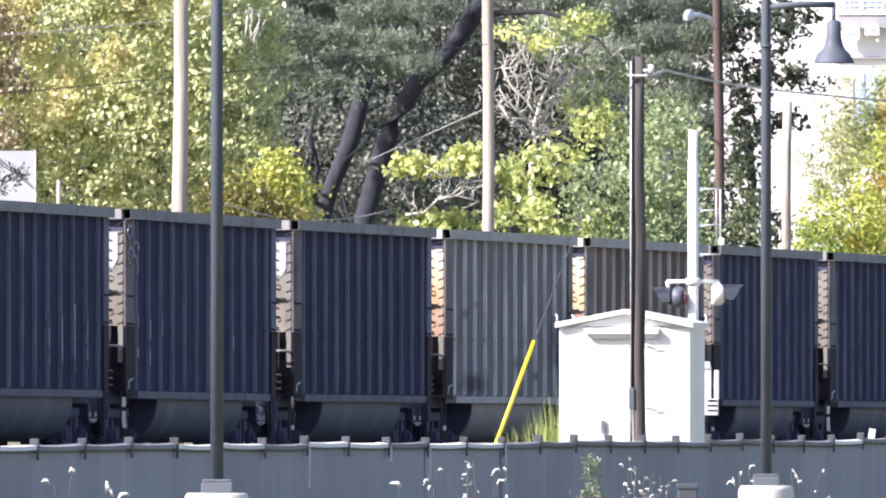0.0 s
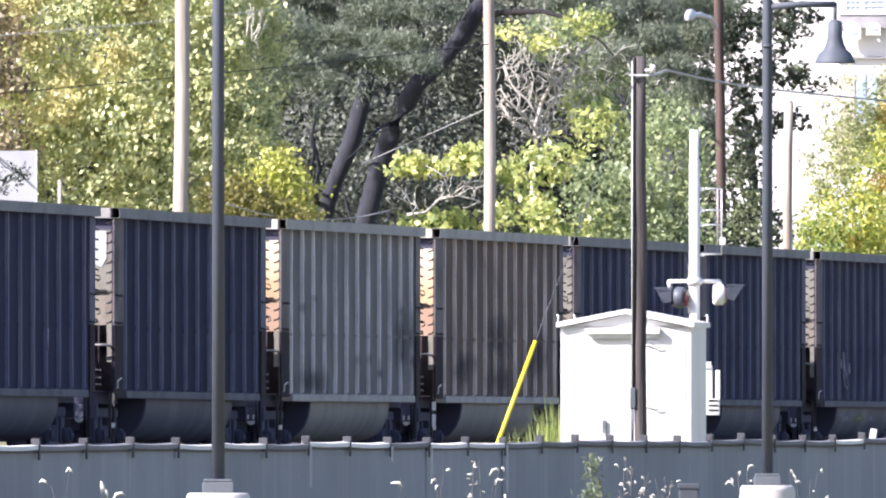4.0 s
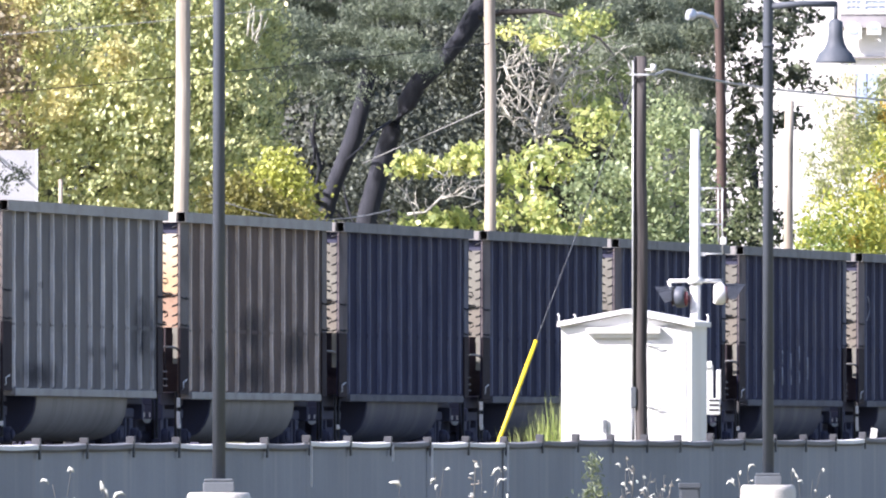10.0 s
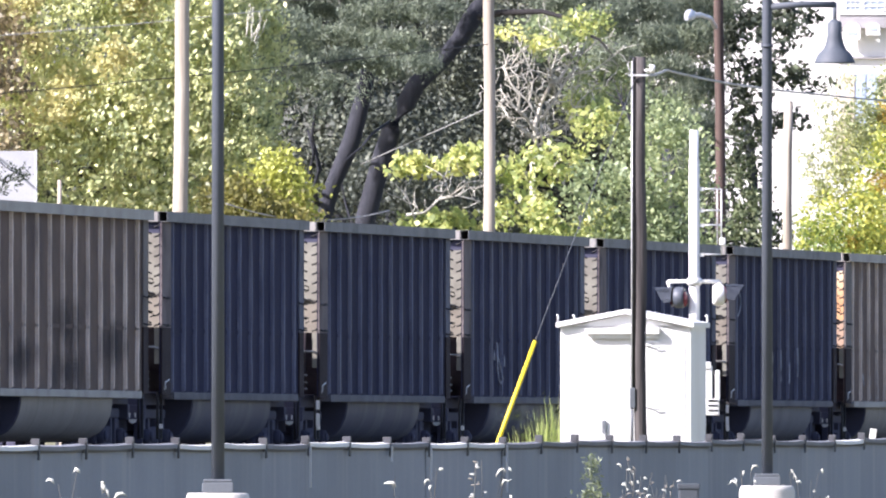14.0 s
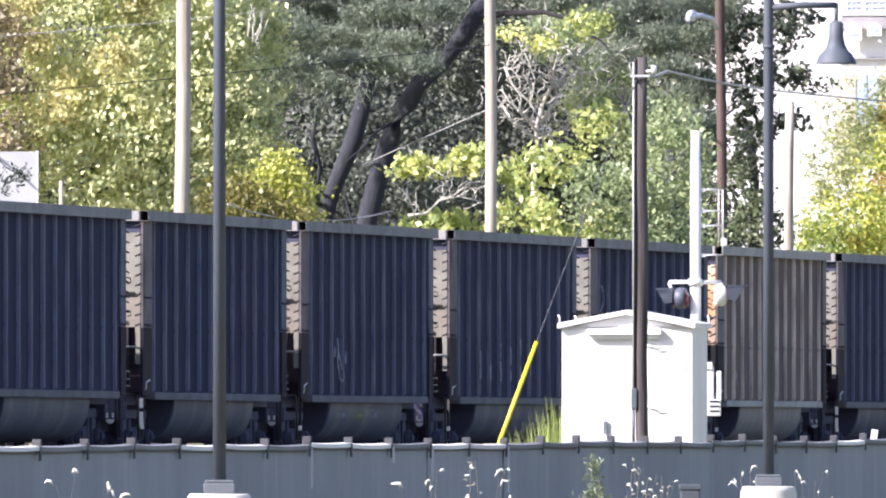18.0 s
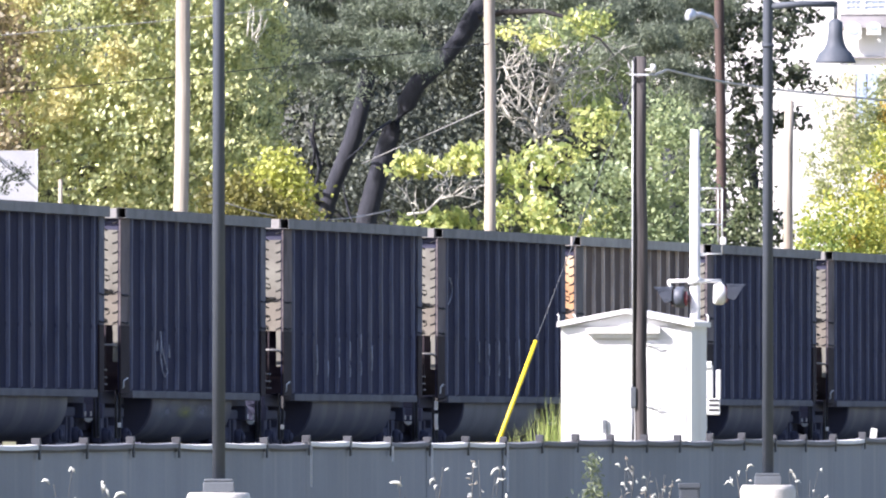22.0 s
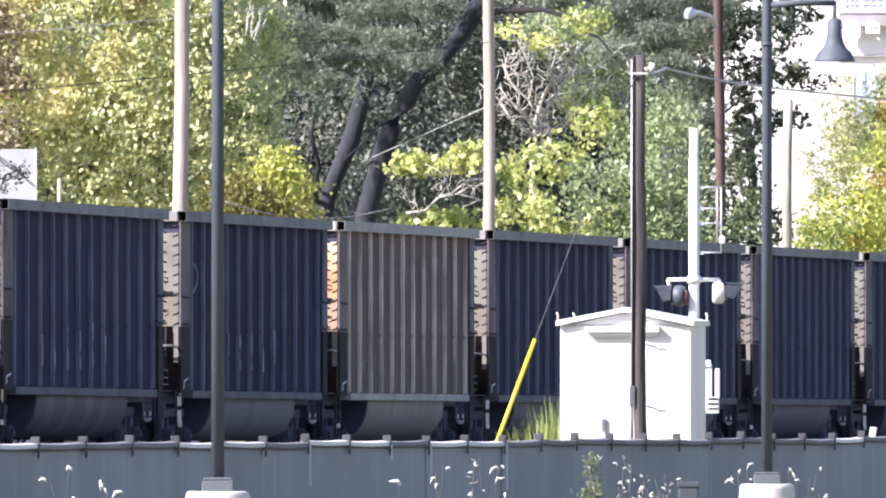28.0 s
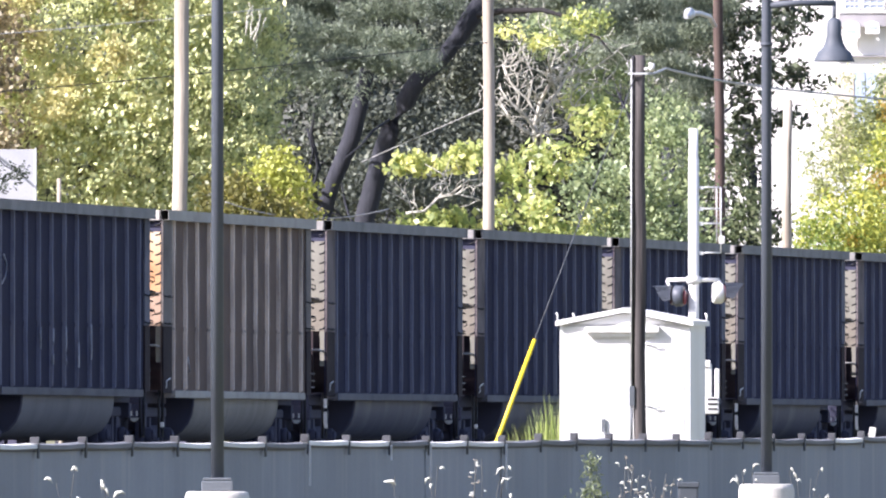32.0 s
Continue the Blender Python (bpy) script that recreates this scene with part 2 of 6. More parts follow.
FENCE_POST = material("grey_post_paint", (0.08, 0.083, 0.088), (0.06, 0.063, 0.067), rough=0.7, vary=0.12)
FENCE_CAP = material("grey_post_cap", (0.068, 0.071, 0.080), (0.046, 0.049, 0.057), rough=0.7, vary=0.12)
# two rail colours, white and grey, chosen rail by rail
FENCE_RAIL = material("white_rail", (0.66, 0.66, 0.65), (0.54, 0.54, 0.53), rough=0.6, vary=0.15)
FENCE_RAIL_GREY = material("plain_grey_rail", (0.18, 0.185, 0.20), (0.12, 0.125, 0.14), rough=0.7, vary=0.2)
WHITE = material("white_enamel", (0.72, 0.72, 0.71), (0.66, 0.66, 0.65), rough=0.4, bump=0.03, dirt=(0.5, 0.48, 0.44), dirt_amount=0.3, dirt_stretch=(2, 2, 0.3))
GALV = material("galvanised_steel", (0.66, 0.67, 0.68), (0.52, 0.53, 0.55), rough=0.45, metal=0.35, fine=18)
LAMP_PAINT = material("slate_blue_post_paint", (0.076, 0.089, 0.110), (0.060, 0.071, 0.090), rough=0.62, bump=0.04)
LAMP_BASE = material("grey_metal_base", (0.115, 0.130, 0.146), (0.088, 0.100, 0.114), rough=0.5)
CONCRETE = material("pale_concrete", (0.62, 0.60, 0.55), (0.48, 0.46, 0.42), rough=0.9, fine=60, bump=0.3)
POLE_DARK = material("creosoted_pole_wood", (0.088, 0.079, 0.076), (0.030, 0.027, 0.028), rough=0.85, stretch=(6, 6, 0.25), fine=5, coarse=1.2, amount=0.28, bump=0.6)
POLE_PALE = material("sun_bleached_pole_wood", (0.44, 0.395, 0.33), (0.29, 0.255, 0.21), rough=0.85, stretch=(6, 6, 0.25), fine=4, coarse=0.8, amount=0.32, bump=0.6, dirt=(0.20, 0.165, 0.13), dirt_amount=0.7, dirt_stretch=(4, 4, 0.35))
POLE_RED = material("red_brown_pole_wood", (0.115, 0.078, 0.066), (0.060, 0.042, 0.037), rough=0.85, stretch=(6, 6, 0.25), fine=4, coarse=0.8, amount=0.32, bump=0.6)
YELLOW = material("yellow_plastic_guard", (0.80, 0.62, 0.02), (0.72, 0.54, 0.02), rough=0.45, bump=0.05)
WIRE = material("stranded_wire", (0.20, 0.20, 0.20), rough=0.5, metal=0.6)
WIRE_DARK = material("black_sheathed_cable", (0.035, 0.035, 0.035), rough=0.7)
WIRE_PALE = material("pale_cable", (0.42, 0.42, 0.42), rough=0.6)
PEDESTAL = material("grey_plastic_pedestal", (0.060, 0.071, 0.084), (0.048, 0.058, 0.070), rough=0.6, bump=0.05)
HOOD = material("blue_grey_sheet_hood", (0.085, 0.098, 0.125), (0.06, 0.07, 0.09), rough=0.5)
BLACK = material("matt_black_metal", (0.03, 0.03, 0.035), rough=0.6)
RED_LENS = material("red_glass_lens", (0.20, 0.035, 0.05), (0.15, 0.025, 0.035), rough=0.15, bump=0)
BARK = material("grey_brown_bark", (0.044, 0.047, 0.059), (0.021, 0.023, 0.031), rough=0.95, stretch=(8, 8, 1.2), fine=12, bump=0.8)
# darker copy of the bark: the arching limb's shade is in the colour
BARK_DEEP = material("shade_toned_black_bark", (0.022, 0.020, 0.021), (0.011, 0.010, 0.011), rough=0.95, stretch=(8, 8, 1.2), fine=12, bump=0.8)
BARK_PALE = material("bleached_twig_bark", (0.66, 0.64, 0.56), (0.44, 0.42, 0.37), rough=0.9, stretch=(8, 8, 1.2), bump=0.5)
GROUND = material("dry_grass_and_gravel", (0.16, 0.15, 0.075), (0.09, 0.10, 0.04), rough=0.95, fine=8, coarse=0.15, amount=0.8, bump=0.5, dirt=(0.26, 0.23, 0.18), dirt_amount=0.6, dirt_scale=0.3)
BALLAST = material("grey_ballast_stone", (0.30, 0.29, 0.275), (0.13, 0.125, 0.12), rough=0.95, fine=14, coarse=6, amount=0.9, bump=1.0)
SLEEPER = material("weathered_sleeper_wood", (0.09, 0.075, 0.065), (0.05, 0.042, 0.036), rough=0.9, stretch=(0.5, 6, 6))
FACADE = material("pale_painted_facade", (0.84, 0.82, 0.80), (0.78, 0.76, 0.74), rough=0.8, coarse=0.2)
FACADE_TRIM = material("grey_facade_band", (0.36, 0.35, 0.36), (0.28, 0.27, 0.28), rough=0.8, coarse=0.3)
FACADE_BLUE = material("pale_blue_sheet", (0.42, 0.50, 0.66), (0.36, 0.44, 0.60), rough=0.7, coarse=0.6)
FACADE_CREAM = material("cream_painted_sheet", (0.66, 0.58, 0.48), (0.58, 0.51, 0.43), rough=0.8, coarse=0.6)
WINDOW_GLASS = material("dull_window_glass", (0.42, 0.50, 0.62), (0.36, 0.43, 0.55), rough=0.15, bump=0)
PANEL_WHITE = material("white_sheet_panel", (0.43, 0.44, 0.46), (0.35, 0.36, 0.385), rough=0.6, bump=0.03)
SEED = material("pale_dry_seed_head", (0.74, 0.77, 0.72), (0.44, 0.43, 0.38), rough=0.9)
SEED_BROWN = material("withered_brown_leaf", (0.27, 0.255, 0.22), (0.17, 0.155, 0.135), rough=0.9)
STALK = material("dry_stalk", (0.10, 0.098, 0.086), (0.07, 0.066, 0.058), rough=0.9)
# near-black first tone paints gaps of shade into the maple's crown
LEAF_MAPLE = leaf_material("yellow_green_maple_leaves", [(0.030, 0.040, 0.024), (0.34, 0.39, 0.18), (0.64, 0.67, 0.33), (0.84, 0.83, 0.44), (0.86, 0.76, 0.40)], 0.36)
LEAF_GOLD = leaf_material("golden_maple_leaves", [(0.10, 0.10, 0.04), (0.42, 0.38, 0.16), (0.68, 0.63, 0.28), (0.85, 0.80, 0.42)])
# olive leaves carry the shading of the yellow shrub's left and low parts
LEAF_OLIVE = leaf_material("shade_toned_olive_leaves", [(0.07, 0.07, 0.028), (0.16, 0.155, 0.045), (0.27, 0.255, 0.07), (0.32, 0.25, 0.07)])
LEAF_MAPLE_TAN = leaf_material("tan_brown_maple_leaves", [(0.08, 0.07, 0.05), (0.24, 0.20, 0.12), (0.44, 0.36, 0.21), (0.66, 0.54, 0.31)])
LEAF_LOCUST = leaf_material("dark_feathery_leaves", [(0.058, 0.074, 0.062), (0.142, 0.175, 0.124), (0.36, 0.41, 0.27)])
# grove and oak leaves: low tones paint their shade, bright last tones glints
LEAF_DARK = leaf_material("shade_toned_green_leaves", [(0.042, 0.050, 0.044), (0.11, 0.122, 0.085), (0.44, 0.45, 0.31)])
LEAF_SHADE = leaf_material("backlit_toned_olive_leaves", [(0.028, 0.036, 0.028), (0.06, 0.075, 0.05), (0.20, 0.23, 0.13)], 0.25)
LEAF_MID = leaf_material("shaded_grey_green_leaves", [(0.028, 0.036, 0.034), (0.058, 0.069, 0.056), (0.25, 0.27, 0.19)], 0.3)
LEAF_YELLOW = leaf_material("bright_yellow_leaves", [(0.16, 0.18, 0.04), (0.30, 0.31, 0.06), (0.54, 0.58, 0.13), (0.70, 0.68, 0.18)])
LEAF_LIME = leaf_material("lime_green_shrub_leaves", [(0.09, 0.12, 0.045), (0.32, 0.40, 0.13), (0.66, 0.68, 0.25), (0.86, 0.80, 0.34)])
LEAF_GREEN = leaf_material("mid_green_shrub_leaves", [(0.10, 0.14, 0.08), (0.30, 0.37, 0.18), (0.62, 0.66, 0.35)])
LEAF_PALE = leaf_material("pale_autumn_leaves", [(0.09, 0.15, 0.05), (0.28, 0.36, 0.09), (0.62, 0.62, 0.14), (0.84, 0.74, 0.17)])
# greyed paler leaves: distance haze is put into the colour
LEAF_HAZE = leaf_material("haze_toned_green_leaves", [(0.16, 0.20, 0.10), (0.36, 0.40, 0.19), (0.62, 0.61, 0.30)])
LEAF_RUSSET = leaf_material("orange_autumn_leaves", [(0.40, 0.30, 0.07), (0.68, 0.48, 0.12), (0.80, 0.64, 0.20)])
LEAF_VINE = leaf_material("dusty_green_weed_leaves", [(0.05, 0.07, 0.035), (0.15, 0.19, 0.09), (0.46, 0.48, 0.30)])
GRASS_BLADE = leaf_material("tall_green_grass_blades", [(0.10, 0.15, 0.03), (0.26, 0.34, 0.08), (0.52, 0.56, 0.22), (0.74, 0.74, 0.46)])


# ---- building helpers ----
def part(name, bm, mat, parent=None, label="", m=None):
    """Links a bmesh as one mesh object, under a thing or a part."""
    me = bpy.data.meshes.new(name)
    bm.to_mesh(me)
    bm.free()
    me.materials.append(mat)
    ob = new(name, me)
    if parent:
        ob.parent = parent
    if m is not None:
        ob.matrix_basis = m
    if label:
        tagged(ob, label)
    return ob


def same(name, me, parent, m, label=""):
    """Another object on a mesh that is there already."""
    ob = new(name, me)
    ob.parent = parent
    ob.matrix_basis = m
    if label:
        tagged(ob, label)
    return ob


def box(bm, x0, x1, y0, y1, z0, z1, bevel=0.0):
    v = [bm.verts.new(p) for p in ((x0, y0, z0), (x1, y0, z0), (x1, y1, z0), (x0, y1, z0), (x0, y0, z1), (x1, y0, z1), (x1, y1, z1), (x0, y1, z1))]
    fs = [bm.faces.new([v[i] for i in q]) for q in ((0, 3, 2, 1), (4, 5, 6, 7), (0, 1, 5, 4), (1, 2, 6, 5), (2, 3, 7, 6), (3, 0, 4, 7))]
    if bevel:
        es = {e for f in fs for e in f.edges}
        bmesh.ops.bevel(bm, geom=list(es), offset=bevel, segments=2, affect="EDGES", profile=0.6)
    return bm


def tube(bm, pts, radii, n=8, cap=True):
    """A round tapering limb along a line of points."""
    pts = [Vector(p) for p in pts]
    if not isinstance(radii, (list, tuple)):
        radii = [radii] * len(pts)
    rings = []
    for i, p in enumerate(pts):
        a = (pts[min(i + 1, len(pts) - 1)] - pts[max(i - 1, 0)]).normalized()
        u = a.cross(Vector((0, 0, 1)) if abs(a.z) < 0.9 else Vector((1, 0, 0))).normalized()
        w = a.cross(u)
        rings.append([bm.verts.new(p + (u * math.cos(2 * math.pi * k / n) + w * math.sin(2 * math.pi * k / n)) * radii[i]) for k in range(n)])
    for r, s in zip(rings, rings[1:]):
        for k in range(n):
            f = bm.faces.new((r[k], r[(k + 1) % n], s[(k + 1) % n], s[k]))
            f.smooth = True
    if cap:
        bm.faces.new(rings[0][::-1])
        bm.faces.new(rings[-1])
    return bm


def lathe(bm, profile, n=24, at=(0, 0, 0)):
    """A turned form from (radius, height) pairs."""
    rings = [[bm.verts.new((at[0] + r * math.cos(2 * math.pi * k / n), at[1] + r * math.sin(2 * math.pi * k / n), at[2] + z)) for k in range(n)] for r, z in profile]
    for a, b in zip(rings, rings[1:]):
        for k in range(n):
            f = bm.faces.new((a[k], a[(k + 1) % n], b[(k + 1) % n], b[k]))
            f.smooth = True
    bm.faces.new(rings[0][::-1])
    bm.faces.new(rings[-1])
    return bm


def empty(name, label, category, m=None, group="", kind=""):
    ob = new(name)
    ob.empty_display_size = 0.3
    if m is not None:
        ob.matrix_basis = m
    return tagged(ob, label, category, group, kind)


BM = bmesh.new

# ---- the line of the railway ----
HEADING = 8.212                       # degrees by which the track bears to the right of the view
D = Vector((math.sin(radians(HEADING)), math.cos(radians(HEADING)), 0))
N = Vector((math.cos(radians(HEADING)), -math.sin(radians(HEADING)), 0))
TRACK = -57.05                        # the track's centre line, sideways from the camera


def along(s, side, z=0.0, turn=0.0):
    """A pose on the railway's axes: s metres along it, side metres to the right of the camera's own line."""
    p = D * s + N * side
    return pose(p.x, p.y, z, 0, 0, -HEADING + turn)


def humped(s):
    """The small rise of the railhead towards the near end of the line."""
    q = min(1.0, max(0.0, (366 - s) / 24))
    return 0.032 * q * q * (3 - 2 * q)


# ---- ground, ballast and track ----
def ground_height(u):
    marks = [(-3000, 2), (-200, 0.0), (-9, -0.35), (-4.6, -0.62), (5.0, -0.62), (15, -0.70), (22, -1.05), (27, -1.25), (3000, -1.25)]
    for (a, za), (b, zb) in zip(marks, marks[1:]):
        if u <= b:
            return za + (zb - za) * (u - a) / (b - a)
    return -1.25


def build_ground():
    us = [-3000, -1200, -500, -200, -90, -60] + list(range(-44, 72, 3)) + [90, 140, 300, 900, 3000]
    vs = [-3000, -900, -300, -100, -40] + list(range(0, 640, 12)) + [700, 800, 1000, 1500, 2500, 4000]
    bm = BM()
    grid = [[bm.verts.new((u, v, ground_height(u) + 0.05 * noise.noise((u * 0.13, v * 0.13, 0)))) for v in vs] for u in us]
    for i in range(len(us) - 1):
        for j in range(len(vs) - 1):
            f = bm.faces.new((grid[i][j], grid[i + 1][j], grid[i + 1][j + 1], grid[i][j + 1]))
            f.smooth = True
    g = part("ground", bm, GROUND, m=along(0, TRACK))
    tagged(g, "dry grass and gravel beside the railway line", "ground", kind="structure")


def build_track():
    bm = BM()
    prof = [(-3.6, -0.75), (-2.0, -0.22), (2.0, -0.22), (3.6, -0.75)]
    ys = [-200 + 8 * i for i in range(140)]
    rows = [[bm.verts.new((x + 0.06 * noise.noise((x, y * 0.4, 3)), y, z + 0.03 * noise.noise((x * 2, y, 7)))) for x, z in prof] for y in ys]
    for a, b in zip(rows, rows[1:]):
        for k in range(3):
            bm.faces.new((a[k], a[k + 1], b[k + 1], b[k]))
    tagged(part("ballast", bm, BALLAST, m=along(0, TRACK)), "grey stone ballast under the railway track", "ballast", kind="structure")
    track = empty("railway_track", "steel railway track on wooden sleepers in grey ballast", "railway track", along(0, TRACK), kind="structure")
    rail = BM()
    ys = [-200, 340] + list(range(344, 368, 2)) + [370, 912]
    for x0, x1, z0, z1 in ((-0.037, 0.037, -0.04, 0.0), (-0.009, 0.009, -0.15, -0.04), (-0.07, 0.07, -0.17, -0.15)):
        rows = [[rail.verts.new((x, y, z + humped(y))) for x, z in ((x0, z0), (x1, z0), (x1, z1), (x0, z1))] for y in ys]
        for a, b in zip(rows, rows[1:]):
            for k in range(4):
                rail.faces.new((a[k], a[(k + 1) % 4], b[(k + 1) % 4], b[k]))
        rail.faces.new(rows[0][::-1])
        rail.faces.new(rows[-1])
    r = part("rail", rail, STEEL, track, m=pose(-0.755, 0, 0))
    same("rail", r.data, track, pose(0.755, 0, 0))
    bm = BM()
    for i in range(640):
        y = 120 + i * 0.62
        box(bm, -1.3, 1.3, y - 0.11, y + 0.11, humped(y) - 0.30, humped(y) - 0.172)
    tagged(part("sleepers", bm, SLEEPER, track), kind="stuff")


build_ground()
build_track()

# ---- coal cars ----
TOP, SILL, FACE, CHORD_X = 3.76, 1.02, 1.49, 1.60
WHEEL_R = 0.457
RIB = 0.048                           # how far a rib stands out


def rib_mesh(z0, z1, seed):
    """A dented hat-shaped rib."""
    rng = random.Random(seed)
    bm = BM()
    rows = []
    n = 7
    for i in range(n + 1):
        z = z0 + (z1 - z0) * i / n
        j, o = rng.uniform(-0.022, 0.022), rng.uniform(-0.006, 0.004)
        lift = 0.03 if i == 0 else 0.0
        rows.append([bm.verts.new(p) for p in ((0, -0.062 + j, z), (RIB + o, -0.047 + j * 1.25, z + lift), (RIB + 0.004 + o, 0.02 + j, z + lift), (0, 0.06 + j, z))])
    for a, b in zip(rows, rows[1:]):
        for k in range(3):
            bm.faces.new((a[k], a[k + 1], b[k + 1], b[k]))
    bm.faces.new(rows[0][::-1])
    bm.faces.new(rows[-1])
    return bm


def truck_parts(car, y):
    bm = BM()
    box(bm, -1.0, 1.0, y - 0.2, y + 0.2, 0.45, 0.75, 0.03)
    tube(bm, [(0, y, 0.7), (0, y, 1.0)], 0.25, 10)
    truck = part("truck", bm, TRUCK, car, "black iron four-wheel truck")
    for sx in (-1, 1):
        bm = BM()
        x0, x1 = sx * 1.08 - 0.07, sx * 1.08 + 0.07
        box(bm, x0, x1, y - 1.15, y + 1.15, 0.72, 0.86, 0.03)
        box(bm, x0, x1, y - 0.55, y + 0.55, 0.22, 0.36, 0.03)
        for q in (-1, 1):
            box(bm, x0, x1, y + q * 0.89 - 0.16, y + q * 0.89 + 0.16, 0.34, 0.72, 0.03)
            box(bm, x0, x1, y + q * 0.40 - 0.07, y + q * 0.40 + 0.07, 0.36, 0.72, 0.02)
            tube(bm, [(sx * 1.10, y + q * 0.89, WHEEL_R), (sx * 1.25, y + q * 0.89, WHEEL_R)], 0.11, 12)
        for k in range(3):
            tube(bm, [(sx * 1.08, y - 0.2 + 0.2 * k, 0.36), (sx * 1.08, y - 0.2 + 0.2 * k, 0.6)], 0.075, 8)
        part("side_frame", bm, TRUCK, truck)
    for q in (-1, 1):
        for sx in (-1, 1):
            bm = BM()
            tube(bm, [(sx * 1.251, y + q * 0.89, WHEEL_R), (sx * 1.275, y + q * 0.89, WHEEL_R), (sx * 1.30, y + q * 0.89, WHEEL_R)], [0.085, 0.08, 0.03], 10)
            part("bearing_cap", bm, TRUCK, truck, "oily black bearing cap")
    for q in (-1, 1):
        bm = BM()
        tube(bm, [(-1.1, 0, 0), (1.1, 0, 0)], 0.08, 10)
        for sx in (-1, 1):
            tube(bm, [(sx * 0.69, 0, 0), (sx * 0.70, 0, 0), (sx * 0.83, 0, 0)], [WHEEL_R + 0.025, WHEEL_R + 0.02, WHEEL_R], 28)
        ws = part("wheelset", bm, TRUCK, truck, m=pose(0, y + q * 0.89, WHEEL_R))
        ws["axle"] = 1


def coal_car(length, paint, ribmat, chord, end, tubmat, label):
    """One bathtub gondola; y = 0 at its leading end, +y towards its tail, z = 0 on the rails."""
    car = empty("coal_car", label, "railway wagon", group="cars of the coal train")
    L = length
    ztop = TOP - 0.15
    for sx in (-1, 1):
        bm = BM()
        x0, x1 = sorted((sx * FACE, sx * (FACE - 0.012)))
        box(bm, x0, x1, 0.02, L - 0.02, SILL + 0.06, ztop)
        for zc in (2.02,):
            xa, xb = sorted((sx * FACE, sx * (FACE + 0.012)))
            box(bm, xa, xb, 0.55, L - 0.55, zc - 0.03, zc + 0.03)
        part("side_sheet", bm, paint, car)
        bm = BM()
        x0, x1 = sorted((sx * (CHORD_X - 0.13), sx * CHORD_X))
        t = 0.005
        for a, b, c, d in ((x0, x1, ztop, ztop + t), (x0, x1, TOP - t, TOP), (x0, x0 + t, ztop + t, TOP - t), (x1 - t, x1, ztop + t, TOP - t)):
            box(bm, a, b, 0, L, c, d)
        part("top_chord", bm, chord, car, "hollow dusty top rail with open ends")
        bm = BM()
        x0, x1 = sorted((sx * (FACE - 0.10), sx * (FACE + 0.075)))
        box(bm, x0, x1, 0.9, L - 0.9, SILL - 0.02, SILL + 0.09, 0.012)
        part("side_sill", bm, SILL_GREY if paint is NAVY else chord, car)
        for yy in (0.0, L):
            s = 1 if yy == 0 else -1
            bm = BM()
            xa, xb = sorted((sx * FACE, sx * (FACE + 0.03)))
            wide = 0.88 if yy == 0 else 0.50
            ya, yb = sorted((yy + s * 0.02, yy + s * wide))
            box(bm, xa, xb, ya, yb, 2.05, ztop, 0.006)
            if yy == 0:
                part("corner_post", bm, CORNER if paint is NAVY else CORNER_PALE, car)
            else:
                part("corner_post", bm, CORNER_BLUE if paint is NAVY else CORNER_PALE, car)
            # near-black plate over the open lower corner, its shade put into the colour
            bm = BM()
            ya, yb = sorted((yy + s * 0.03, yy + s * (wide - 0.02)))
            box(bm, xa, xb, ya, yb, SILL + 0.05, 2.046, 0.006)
            part("corner_brace", bm, CORNER_LOW, car, "dark lower corner plate with shade in its colour")
            if yy == 0:
                bm = BM()
                tube(bm, [(sx * (FACE + 0.03), 0.20, 1.14), (sx * (FACE + 0.05), 0.20, 1.16), (sx * (FACE + 0.05), 0.20, 1.25), (sx * (FACE + 0.05), 0.55, 1.29)], 0.010, 5)
                part("step_iron", bm, WHITE, car, "small pale step iron")
            for k in range(11):
                bm = BM()
                z = 2.12 + k * 0.145
                tube(bm, [(sx * (FACE - 0.005), yy - s * 0.00, z), (sx * (FACE - 0.015), yy - s * 0.08, z - 0.025), (sx * (FACE - 0.075), yy - s * 0.09, z - 0.04)], 0.014, 5)
                part("grab_iron", bm, DARK_IRON, car)
                if yy:
                    bm = BM()
                    tube(bm, [(sx * (FACE + 0.028), L - 0.03, z + 0.01), (sx * (FACE + 0.066), L + 0.01, z - 0.01)], 0.013, 5)
                    part("rung_end", bm, DARK_IRON, car)
            if yy:
                for z in (2.24, 2.72):
                    bm = BM()
                    tube(bm, [(sx * (FACE + 0.03), L, z + 0.05), (sx * (FACE + 0.085), L + 0.02, z + 0.035), (sx * (FACE + 0.095), L + 0.02, z - 0.02), (sx * (FACE + 0.045), L + 0.01, z - 0.045)], 0.010, 5)
                    part("brake_hook", bm, DARK_IRON, car, "small dark curled hook")
            for z in (2.10, 2.50):
                bm = BM()
                tube(bm, [(sx * (FACE + 0.03), yy + s * 0.08, z), (sx * (FACE + 0.09), yy + s * 0.10, z - 0.02), (sx * (FACE + 0.09), yy + s * 0.50, z - 0.02), (sx * (FACE + 0.03), yy + s * 0.52, z)], 0.011, 5)
                part("side_grab_iron", bm, DARK_IRON, car)
            bm = BM()
            xa, xb = sorted((sx * (FACE - 0.01), sx * (FACE - 0.09)))
            ya, yb = sorted((yy + s * 0.03, yy + s * 0.10))
            box(bm, xa, xb, ya, yb, SILL + 0.5, 2.055, 0.006)
            part("end_stanchion", bm, END_CREAM, car, "dusty cream stanchion")
            bm = BM()
